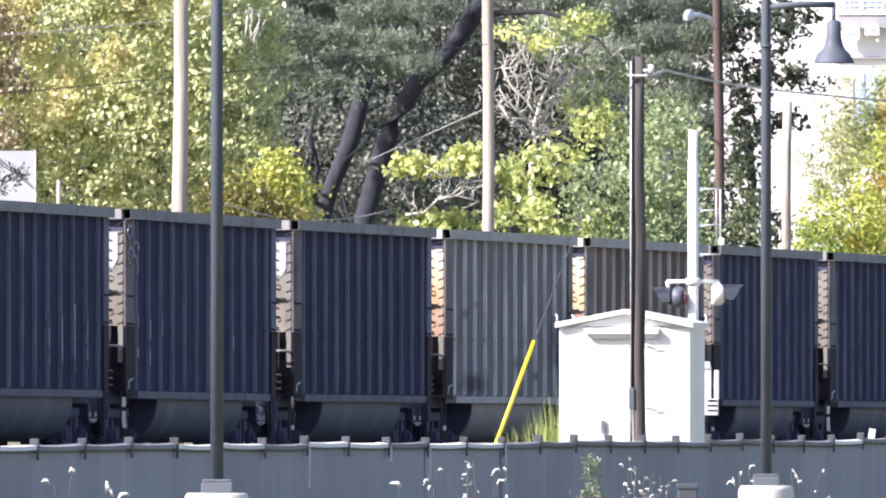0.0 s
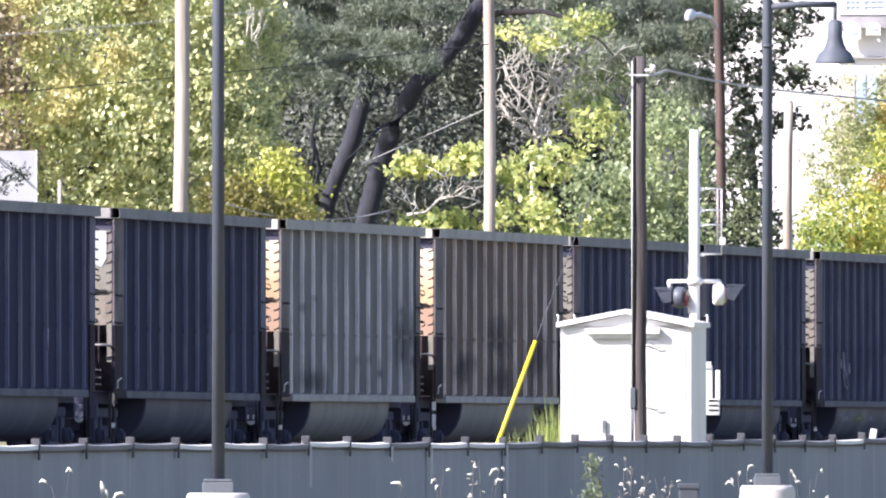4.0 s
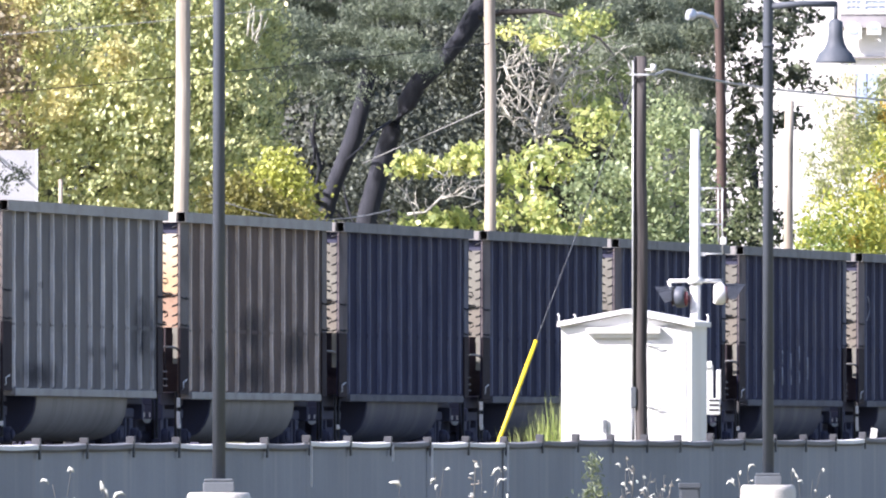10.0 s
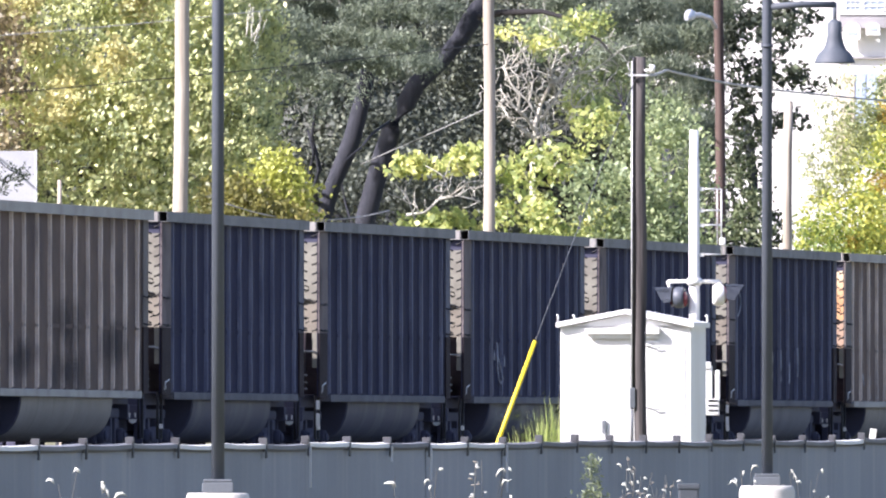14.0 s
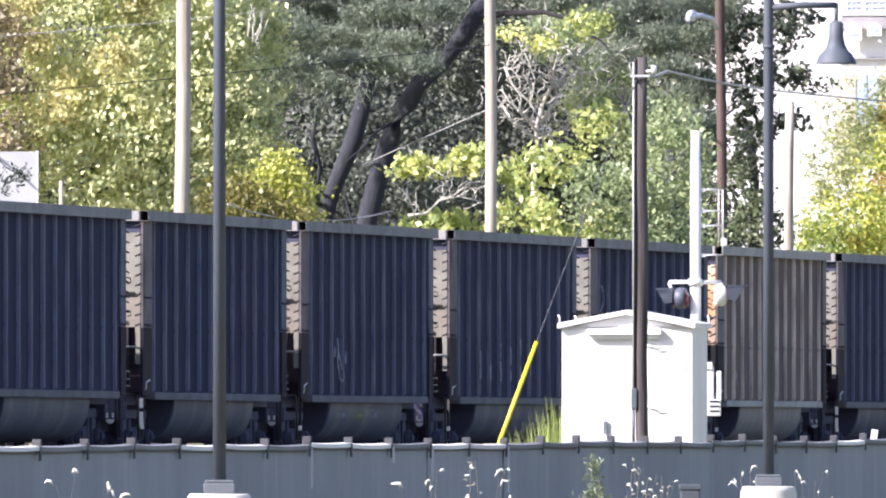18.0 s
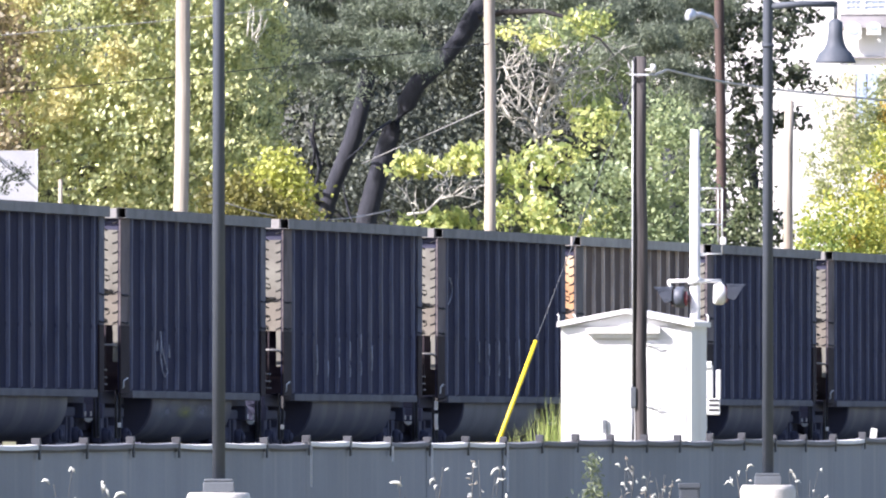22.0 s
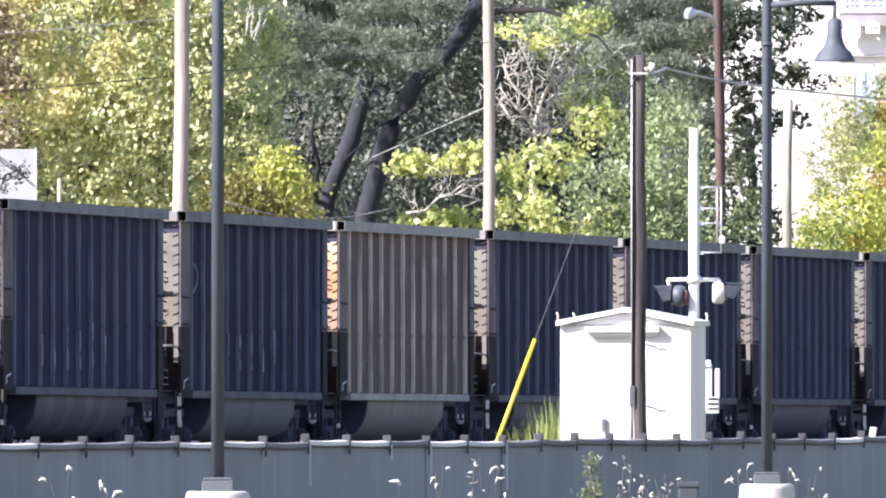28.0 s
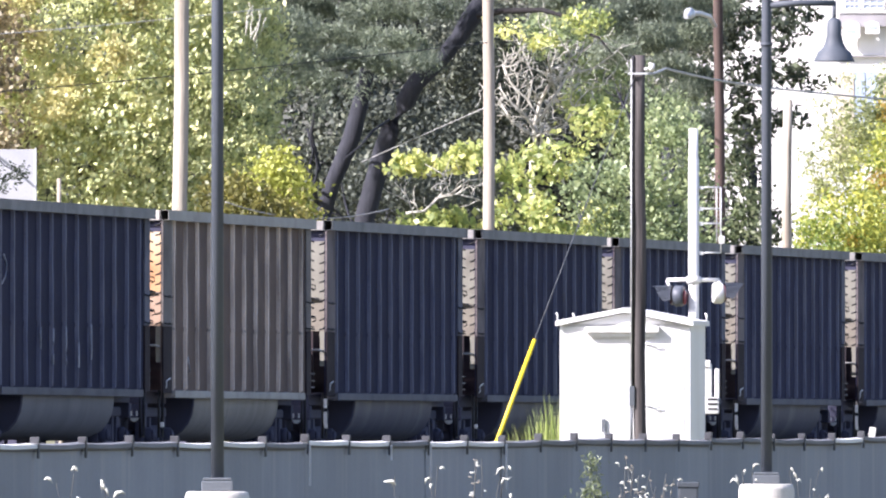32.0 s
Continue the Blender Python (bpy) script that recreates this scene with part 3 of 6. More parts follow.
            tube(bm, [(sx * 1.44, yy + s * 0.12, SILL + 0.1), (sx * 1.44, yy + s * 0.10, 0.42), (sx * 1.44, yy + s * 0.45, 0.42), (sx * 1.44, yy + s * 0.45, SILL + 0.1)], 0.022, 6)
            part("sill_step", bm, DARK_IRON, car)
    ribs = []
    n = 12
    for sx in (1, -1):
        for k in range(n):
            y = 1.02 + k * (L - 2.04) / (n - 1)
            m = pose(sx * FACE, y, 0, 0, 0, 0 if sx > 0 else 180)
            if len(ribs) < 5:
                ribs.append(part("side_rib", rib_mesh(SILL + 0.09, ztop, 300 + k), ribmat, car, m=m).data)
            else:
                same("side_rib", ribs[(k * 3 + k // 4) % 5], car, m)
    if end is END_RUST:
        seam = None
        for k in range(n):
            m = pose(0, 1.02 + k * (L - 2.04) / (n - 1), 0)
            if seam is None:
                bm = BM()
                box(bm, FACE + 0.001, FACE + RIB + 0.002, -0.062, -0.02, 2.0, 2.03)
                seam = part("side_seam", bm, SEAM, car, "dark weld seam across a rib", m=m).data
            else:
                same("side_seam", seam, car, m)
    for yy in (0.0, L):
        s = 1 if yy == 0 else -1
        bm = BM()
        ya, yb = sorted((yy + s * 0.05, yy + s * 0.062))
        box(bm, -FACE + 0.012, FACE - 0.012, ya, yb, 2.56, ztop - 0.17)
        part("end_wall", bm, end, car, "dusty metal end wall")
        bm = BM()
        box(bm, -FACE + 0.012, FACE - 0.012, ya, yb, 2.06, 2.558)
        # dark strip that paints the shadow below the end rail
        hd = BM()
        yc, yd = sorted((yy + s * 0.10, yy + s * 0.112))
        box(hd, -FACE + 0.012, FACE - 0.012, yc, yd, ztop - 0.20, ztop + 0.02)
        part("end_header", hd, TRUCK, car, "dark recessed strip of painted shade under the end rail")
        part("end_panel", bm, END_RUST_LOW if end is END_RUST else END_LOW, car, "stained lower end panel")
        bm = BM()
        ya, yb = sorted((yy + s * 0.01, yy + s * 0.049))
        box(bm, -FACE + 0.012, FACE - 0.10, ya, yb, 2.545, 2.575)
        part("end_brace", bm, DARK_IRON, car)
        bm = BM()
        ya, yb = sorted((yy + s * 0.012, yy + s * 0.14))
        box(bm, -CHORD_X + 0.14, CHORD_X - 0.14, ya, yb, ztop - 0.002, TOP - 0.004, 0.008)
        part("end_chord", bm, CHORD_WHITE if end is END_RUST else CHORD_PALE, car)
        bm = BM()
        v = [bm.verts.new(p) for p in ((-FACE + 0.02, yy + s * 0.06, 2.06), (FACE - 0.02, yy + s * 0.06, 2.06), (FACE - 0.02, yy + s * 2.2, SILL + 0.1), (-FACE + 0.02, yy + s * 2.2, SILL + 0.1))]
        bm.faces.new(v)
        bmesh.ops.solidify(bm, geom=bm.faces[:], thickness=0.01)
        part("slope_sheet", bm, CORNER, car, "grimy brown sloping end sheet")
        bm = BM()
        ya, yb = sorted((yy + s * 0.05, yy + s * 2.2))
        box(bm, -1.22, 1.22, ya, yb, SILL - 0.10, SILL + 0.08, 0.01)
        ya, yb = sorted((yy + s * 0.05, yy + s * 0.25))
        box(bm, -1.25, 1.25, ya, yb, SILL - 0.32, SILL - 0.10, 0.02)
        part("end_platform", bm, TRUCK, car)
        bm = BM()
        ya, yb = sorted((yy + s * 0.3, yy - s * 0.60))
        box(bm, -0.16, 0.16, ya, yb, 0.74, 0.98, 0.03)
        ya, yb = sorted((yy - s * 0.50, yy - s * 0.78))
        box(bm, -0.20, 0.24, ya, yb, 0.70, 1.02, 0.05)
        part("coupler", bm, TRUCK, car)
        bm = BM()
        tube(bm, [(1.0, yy + s * 0.02, 1.77), (1.2, yy - s * 0.12, 1.77), (1.42, yy - s * 0.12, 1.77), (1.46, yy + s * 0.02, 1.75)], 0.02, 6)
        part("end_handrail", bm, CHORD_PALE, car)
        bm = BM()
        tube(bm, [(1.30, yy - s * 0.03, 2.05), (1.30, yy - s * 0.03, 1.20)], 0.016, 6)
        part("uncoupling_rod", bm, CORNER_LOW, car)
        for z in (1.20, 1.30, 1.41):
            bm = BM()
            tube(bm, [(1.22, yy - s * 0.05, z), (1.34, yy - s * 0.07, z - 0.005)], 0.013, 5)
            part("end_rung", bm, CHORD_PALE, car, "pale worn rung")
        bm = BM()
        tube(bm, [(0.3, yy - s * 0.3, 0.8), (0.35, yy - s * 0.55, 0.45), (0.3, yy - s * 0.75, 0.62)], 0.03, 6)
        part("air_hose", bm, DARK_IRON, car)
    # the tub between the trucks
    bm = BM()
    prof = [(1.45, SILL + 0.02), (1.445, 0.90), (1.42, 0.76), (1.36, 0.62), (1.26, 0.50), (1.10, 0.42), (0.85, 0.37)]
    prof = prof + [(-x, z) for x, z in prof[::-1]]
    rows = [[bm.verts.new((x, y, z)) for x, z in prof] for y in (3.45, 6.0, L - 5.5, L - 2.95)]
    for a, b in zip(rows, rows[1:]):
        for k in range(len(prof) - 1):
            f = bm.faces.new((a[k], b[k], b[k + 1], a[k + 1]))
            f.smooth = True
    part("tub", bm, tubmat, car, "rounded metal belly tub between the trucks")
    # tub ends in black: the shade on them, with dirt, is painted in
    for y, s in ((3.45, 1), (L - 2.95, -1)):
        bm = BM()
        v = [bm.verts.new((x * 0.995, y - s * 0.002, z)) for x, z in prof]
        bm.faces.new(v)
        v = [bm.verts.new((x * 0.99, y - s * 0.03, z + 0.02)) for x, z in prof]
        bm.faces.new(v[::-1])
        bmesh.ops.bridge_loops(bm, edges=bm.edges[:])
        part("tub_end", bm, TRUCK, car, "tub end plate, black for shade and dirt")
    bm = BM()
    box(bm, -1.4, 1.4, 2.2, L - 2.2, SILL + 0.02, SILL + 0.05)
    part("floor_sheet", bm, TRUCK, car)
    for y in (1.55, L - 1.55):
        truck_parts(car, y)
    # pale fittings under the tail and at the leading corner
    bm = BM()
    v = [bm.verts.new((1.40 + 0.062 * math.cos(a), L - 0.75, 0.70 + 0.062 * math.sin(a))) for a in (math.pi * (1 + k / 10) for k in range(11))]
    bm.faces.new(v)
    bmesh.ops.solidify(bm, geom=bm.faces[:], thickness=0.02)
    part("slack_adjuster", bm, WHITE, car, "pale half-round brake fitting")
    for x in (1.348, 1.43):
        bm = BM()
        box(bm, x, x + 0.02, L - 0.77, L - 0.75, 0.725, 0.795, 0.003)
        part("brake_lug", bm, WHITE, car, "small pale brake lug")
    bm = BM()
    box(bm, 1.47, 1.52, 0.04, 0.08, 0.57, 0.64, 0.01)
    part("step_end", bm, WHITE, car, "pale worn step end")
    bm = BM()
    box(bm, 1.38, 1.46, L + 0.02, L + 0.06, 1.38, 1.42, 0.006)
    part("air_fitting", bm, WHITE, car, "small pale air fitting")
    return car


def hanging_step(car):
    """A pale step bar that some of the cars carry below the leading corner."""
    bm = BM()
    box(bm, 1.47, 1.52, -0.02, 0.02, 0.62, 0.82, 0.006)
    box(bm, 1.47, 1.52, -0.02, 0.02, 0.88, 1.02, 0.006)
    part("step_bar", bm, WHITE, car, "pale painted step bar")


def scrawl(car, strokes, label="faded pale paint scrawl"):
    """Thin painted strokes on the near side, as (along, height) lines."""
    for pts in strokes:
        bm = BM()
        tube(bm, [(FACE + RIB + 0.008, y, z) for y, z in pts], 0.012, 5)
        part("scrawl", bm, CHALK, car, label)


def scribble(y0, y1, z, high, turns, seed):
    """Worn paint between two places along the side, as pale runs down the ribs."""
    rng = random.Random(seed)
    lines = []
    for k in range(12):
        y = 1.02 + k * 1.151
        if y0 - 0.3 < y < y1 + 0.3:
            for q in range(1 + min(2, turns // 4)):
                a = z + high * rng.uniform(-1.0, 0.6)
                lines.append([(y - 0.035 + rng.uniform(-0.02, 0.02), a + high * rng.uniform(0.15, 0.5) * j) for j in range(3)])
    return lines


def soot(car, y0, y1, z0, z1, length):
    """A sooty smudge over the near side, laid over the sheet and its ribs."""
    step = (length - 2.04) / 11
    line = [(y0, 0.004)]
    for k in range(12):
        y = 1.02 + k * step
        line += [(y + a, o) for a, o in ((-0.11, 0.004), (-0.050, RIB + 0.012), (0.035, RIB + 0.016), (0.10, 0.004)) if y0 < y + a < y1]
    line.append((y1, 0.004))
    bm = BM()
    rows = [[bm.verts.new((FACE + o, y, z)) for z in (z0, z1)] for y, o in line]
    for a, b in zip(rows, rows[1:]):
        bm.faces.new((a[0], b[0], b[1], a[1]))
    part("soot_smudge", bm, SOOT, car, "soft dark sooty smudge")


def drips(car, marks, length):
    """Short dark runs on single ribs."""
    for k, z, h in marks:
        y = 1.02 + k * (length - 2.04) / 11
        soot(car, y - 0.22, y + 0.30, z - h, z + 0.06, length)


# lengths over couplers, car by car, from the one that leads to the last
PITCH = [16.2, 16.2, 16.2, 16.43, 16.22, 16.32, 15.95, 15.65, 15.55, 15.85, 16.36, 15.93, 16.31, 16.30, 16.19, 15.69, 16.49, 16.2, 16.2, 16.2]
FIRST = 3                             # this car's leading end is the zero of the train's own length
STYLE = {5: "silver", 6: "brown", 12: "brown"}
LABELS = {"navy": "black-blue ribbed coal gondola car, dusty, rolling on rails", "silver": "weathered silver-grey ribbed coal gondola car on rails", "brown": "brown-grey coal-stained ribbed gondola car on rails"}
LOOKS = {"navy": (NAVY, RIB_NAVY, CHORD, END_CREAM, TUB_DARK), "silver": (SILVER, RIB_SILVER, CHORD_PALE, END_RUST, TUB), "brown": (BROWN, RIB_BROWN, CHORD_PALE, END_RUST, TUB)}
CARS = []


def build_train():
    made = {}
    pos = -sum(PITCH[:FIRST])
    for i, p in enumerate(PITCH):
        style = STYLE.get(i, "navy")
        body = 14.10 if p < 15.9 else 14.70
        key = (style, body)
        if key not in made:
            made[key] = coal_car(body, *LOOKS[style], LABELS[style])
            car = made[key]
        else:
            car = copy_thing(made[key], pose(0, 0, 0))
        CARS.append((car, pos))
        pos += p
    for i in (0, 3, 6, 8, 11, 13, 16, 17, 19):
        hanging_step(CARS[i][0])
    scrawl(CARS[2][0], scribble(9.2, 13.2, 1.9, 0.55, 9, 1) + scribble(9.6, 12.8, 1.7, 0.35, 6, 2))
    scrawl(CARS[3][0], scribble(0.9, 4.0, 1.85, 0.4, 7, 3) + scribble(0.15, 1.5, 3.05, 0.35, 5, 4) + scribble(9.6, 10.3, 1.7, 0.4, 2, 10))
    curls = []
    for a, z, h in ((0.25, 3.42, 0.10), (0.45, 3.28, 0.13), (0.30, 3.08, 0.12), (0.62, 3.00, 0.08), (0.85, 3.18, 0.11)):
        curls.append([(a + 0.22 * math.cos(q * 0.7), z + h * math.sin(q * 0.7)) for q in range(8)])
    scrawl(CARS[3][0], curls)
    scrawl(CARS[9][0], [[(3.6, 1.98), (3.72, 1.76), (4.05, 1.52), (4.28, 1.39), (4.05, 1.32), (3.78, 1.40), (3.70, 1.58)], [(3.66, 1.9), (3.62, 1.5)]])
    scrawl(CARS[9][0], scribble(3.4, 4.6, 1.7, 0.4, 3, 5))
    scrawl(CARS[11][0], [[(1.15, 2.98), (1.35, 2.88), (1.42, 2.76), (1.30, 2.66), (1.0, 2.56)]] + scribble(4.0, 9.0, 1.7, 0.3, 8, 6))
    scrawl(CARS[10][0], scribble(3.6, 9.2, 1.65, 0.3, 9, 7))
    scrawl(CARS[12][0], [[(2.2, 1.6), (2.4, 1.4)]])
    for a in ((5.2, 9.3, 1.45, 2.6), (1.2, 5.0, 1.15, 1.95), (5.0, 9.6, 0.95, 1.8), (9.4, 13.6, 1.2, 2.3)):
        soot(CARS[6][0], *a, 14.7)
    for a in ((0.8, 6.0, 1.0, 1.6), (11.6, 14.0, 1.2, 2.7)):
        soot(CARS[5][0], *a, 14.7)
    drips(CARS[5][0], [(6, 1.74, 0.22), (7, 1.76, 0.26), (8, 1.5, 0.16), (10, 1.82, 0.28), (10, 2.5, 0.2), (11, 1.75, 0.26), (2, 2.62, 0.14), (1, 2.5, 0.2)], 14.7)
    for ya, yb, mat, word in ((3.9, 5.9, TAG_PALE, "pale"), (5.6, 7.8, TAG_YELLOW, "yellow"), (7.5, 9.2, TAG_PALE, "pale")):
        bm = BM()
        v = [bm.verts.new(p) for p in ((1.412, ya, 0.66), (1.412, yb, 0.66), (1.453, yb, 0.95), (1.453, ya, 0.95))]
        bm.faces.new(v)
        bmesh.ops.solidify(bm, geom=bm.faces[:], thickness=0.003)
        part("faded_tag", bm, mat, CARS[9][0], f"faded {word} paint patch on the tub")
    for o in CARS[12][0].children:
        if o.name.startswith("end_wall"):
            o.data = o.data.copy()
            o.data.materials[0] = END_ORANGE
    for o in CARS[11][0].children:
        if o.data and TUB_DARK.name in o.data.materials:
            o.data = o.data.copy()
            o.data.materials[0] = TUB_DUSTY
    # white plates that paint a patch of sun high on two end walls
    for i in (3, 4):
        bm = BM()
        pts = [(1.18, 3.425), (1.40, 3.425), (1.40, 3.03), (1.33, 2.90), (1.18, 2.96)]
        fr = [bm.verts.new((x, 0.040, z)) for x, z in pts]
        bk = [bm.verts.new((x, 0.049, z)) for x, z in pts]
        bm.faces.new(fr)
        bm.faces.new(bk[::-1])
        for k in range(5):
            bm.faces.new((fr[k], bk[k], bk[(k + 1) % 5], fr[(k + 1) % 5]))
        part("white_patch", bm, PANEL_WHITE, CARS[i][0], "white plate painted as a sun patch on the end wall")


build_train()

# ---- fence ----
FENCE_SIDE = -33.07
FENCE_HEADING = 8.35
FENCE_AT = 201.8


def build_fence():
    fence = empty("fence", "long grey panelled fence with square posts and pale top rails", "fence", pose(FENCE_SIDE * math.cos(radians(FENCE_HEADING)), -FENCE_SIDE * math.sin(radians(FENCE_HEADING)), 0, 0, 0, -FENCE_HEADING), kind="structure")
    rng = random.Random(4)
    pm, pr, pp = BM(), None, None
    box(pm, -0.075, -0.012, -0.033, 0.033, -1.62, -0.042, 0.004)
    post = None
    step = 2.44
    for k in range(-8, 34):
        s = FENCE_AT + k * step
        z = 0.342 + 0.0026 * k + rng.uniform(-0.012, 0.012)
        off = 0.06 * math.sin(k / 22 * math.pi)
        turn = -math.degrees(math.atan((0.06 * math.sin((k + 1) / 22 * math.pi) - off) / step))
        m = pose(off, s, z + 0.047, 0, rng.uniform(-0.4, 0.4), 0)
        if post is None:
            post = part("fence_post", pm, FENCE_POST, fence, m=m)
            bm = BM()
            box(bm, -0.018, 0.056, -0.030, 0.030, -0.040, 0.030, 0.006)
            cap0 = part("post_cap", bm, FENCE_CAP, fence, m=m)
            bm = BM()
            box(bm, 0.037, 0.054, -0.03, 0.03, -0.15, 0.0, 0.003)
            clip = part("rail_bracket", bm, FENCE_POST, fence, "dark rail bracket", m=m)
            bm = BM()
            rows = []
            for j in range(7):
                y = 0.035 + (step - 0.07) * j / 6
                sag = -0.009 * math.sin(math.pi * j / 6)
                rows.append([bm.verts.new(q) for q in ((-0.028, y, -0.020 + sag), (0.046, y, -0.020 + sag), (0.046, y, 0.016 + sag), (-0.028, y, 0.026 + sag))])
            for a, b in zip(rows, rows[1:]):
                for q in range(4):
                    bm.faces.new((a[q], a[(q + 1) % 4], b[(q + 1) % 4], b[q]))
            bm.faces.new(rows[0][::-1])
            bm.faces.new(rows[-1])
            rail = part("top_rail", bm, FENCE_RAIL, fence, m=pose(off, s, z))
            grey = rail.data.copy()
            grey.materials[0] = FENCE_RAIL_GREY
            bm = BM()
            cuts = 24
            front = [[bm.verts.new((0.008 + (0.0005 * math.cos(j * math.pi) if 0 < j < cuts else 0.0), j * step / cuts, z)) for z in (-1.55, -0.03)] for j in range(cuts + 1)]
            back = [[bm.verts.new((-0.01, j * step / cuts, z)) for z in (-1.55, -0.03)] for j in (0, cuts)]
            for a, b in zip(front, front[1:]):
                bm.faces.new((a[0], b[0], b[1], a[1]))
            bm.faces.new((back[0][0], back[0][1], back[1][1], back[1][0]))
            bm.faces.new((front[0][0], front[0][1], back[0][1], back[0][0]))
            bm.faces.new((front[-1][0], back[1][0], back[1][1], front[-1][1]))
            panel = part("fence_panel", bm, FENCE, fence, m=pose(off, s, z, 0, 0, turn))
            # black strip added as the shadow line beneath the rail
            bm = BM()
            box(bm, -0.02, 0.022, 0.004, step - 0.004, -0.048, -0.022)
            strip = part("rubber_strip", bm, BLACK, fence, "black strip of painted shade under the top rail", m=pose(off, s, z, 0, 0, turn))
        else:
            same("fence_post", post.data, fence, m)
            same("post_cap", cap0.data, fence, m)
            same("rail_bracket", clip.data, fence, m)
            tilt = rng.uniform(-0.25, 0.25)
            same("rubber_strip", strip.data, fence, pose(off, s, z, tilt, 0, turn))
            same("top_rail", rail.data if k in (-1, 3, 4, 6, 7, 9, 10, 21) else grey, fence, pose(off, s, z, tilt, rng.uniform(-3, 3), turn), "white top rail" if k in (-1, 3, 4, 6, 7, 9, 10, 21) else "plain grey top rail")
            proud = {9: 0.006, 11: 0.012}.get(k, 0.0)
            same("fence_panel", panel.data, fence, pose(off + proud, s, z, 0, 0, turn))

    # thin pale strips down from some of the brackets
    for k, drop in ((6, 0.32), (8, 0.10), (9, 0.27), (11, 0.40)):
        off = 0.06 * math.sin(k / 22 * math.pi)
        bm = BM()
        box(bm, 0.054, 0.072, -0.004, 0.004, -drop - 0.10, -0.06, 0.001)
        part("hanging_tie", bm, WHITE, fence, "thin pale strip", m=pose(off, FENCE_AT + k * step, 0.342 + 0.0026 * k + 0.047))


build_fence()


# ---- lamp posts ----
def lamp_post(x, y, label):
    lamp = empty("lamp_post", label, "street lamp", pose(x, y, -1.25), group="lamp posts by the fence")
    bm = BM()
    lathe(bm, [(0.26, 0.0), (0.26, 1.18), (0.245, 1.225), (0.23, 1.235)], 20)
    part("concrete_pier", bm, CONCRETE, lamp, "pale concrete footing")
    bm = BM()
    box(bm, -0.125, 0.125, -0.125, 0.125, 1.236, 1.32, 0.012)
    box(bm, -0.115, 0.115, -0.115, 0.115, 1.322, 1.345, 0.01)
    part("base_cover", bm, LAMP_BASE, lamp, "grey metal base cover")
    bm = BM()
    lathe(bm, [(0.052, 1.34), (0.046, 5.9), (0.046, 6.02), (0.02, 6.08)], 20)
    lathe(bm, [(0.058, 5.30), (0.058, 5.33)], 16)
    part("pole", bm, LAMP_PAINT, lamp)
    bm = BM()
    tube(bm, [(0.03, 0, 5.68), (0.3, 0, 5.70), (0.628, 0, 5.70)], [0.035, 0.03, 0.03], 10)
    part("arm", bm, LAMP_PAINT, lamp)
    bm = BM()
    tube(bm, [(0.628, 0, 5.72), (0.628, 0, 5.52)], 0.02, 10)
    lathe(bm, [(0.03, 5.56), (0.065, 5.53), (0.07, 5.40), (0.085, 5.33), (0.11, 5.28), (0.155, 5.24), (0.185, 5.17), (0.192, 5.155), (0.18, 5.156), (0.02, 5.20)][::-1], 28, (0.628, 0, 0))
    part("shade", bm, LAMP_PAINT, lamp, "dark bell-shaped metal shade")
    bm = BM()
    lathe(bm, [(0.02, 5.17), (0.10, 5.18), (0.10, 5.195)], 16, (0.628, 0, 0))
    part("lens", bm, WINDOW_GLASS, lamp)
    return lamp


lamp_post(-1.788, 195.0, "dark grey lamp post on a round concrete footing")
lamp_post(3.010, 227.6, "dark grey lamp post with a hanging bell shade on concrete")


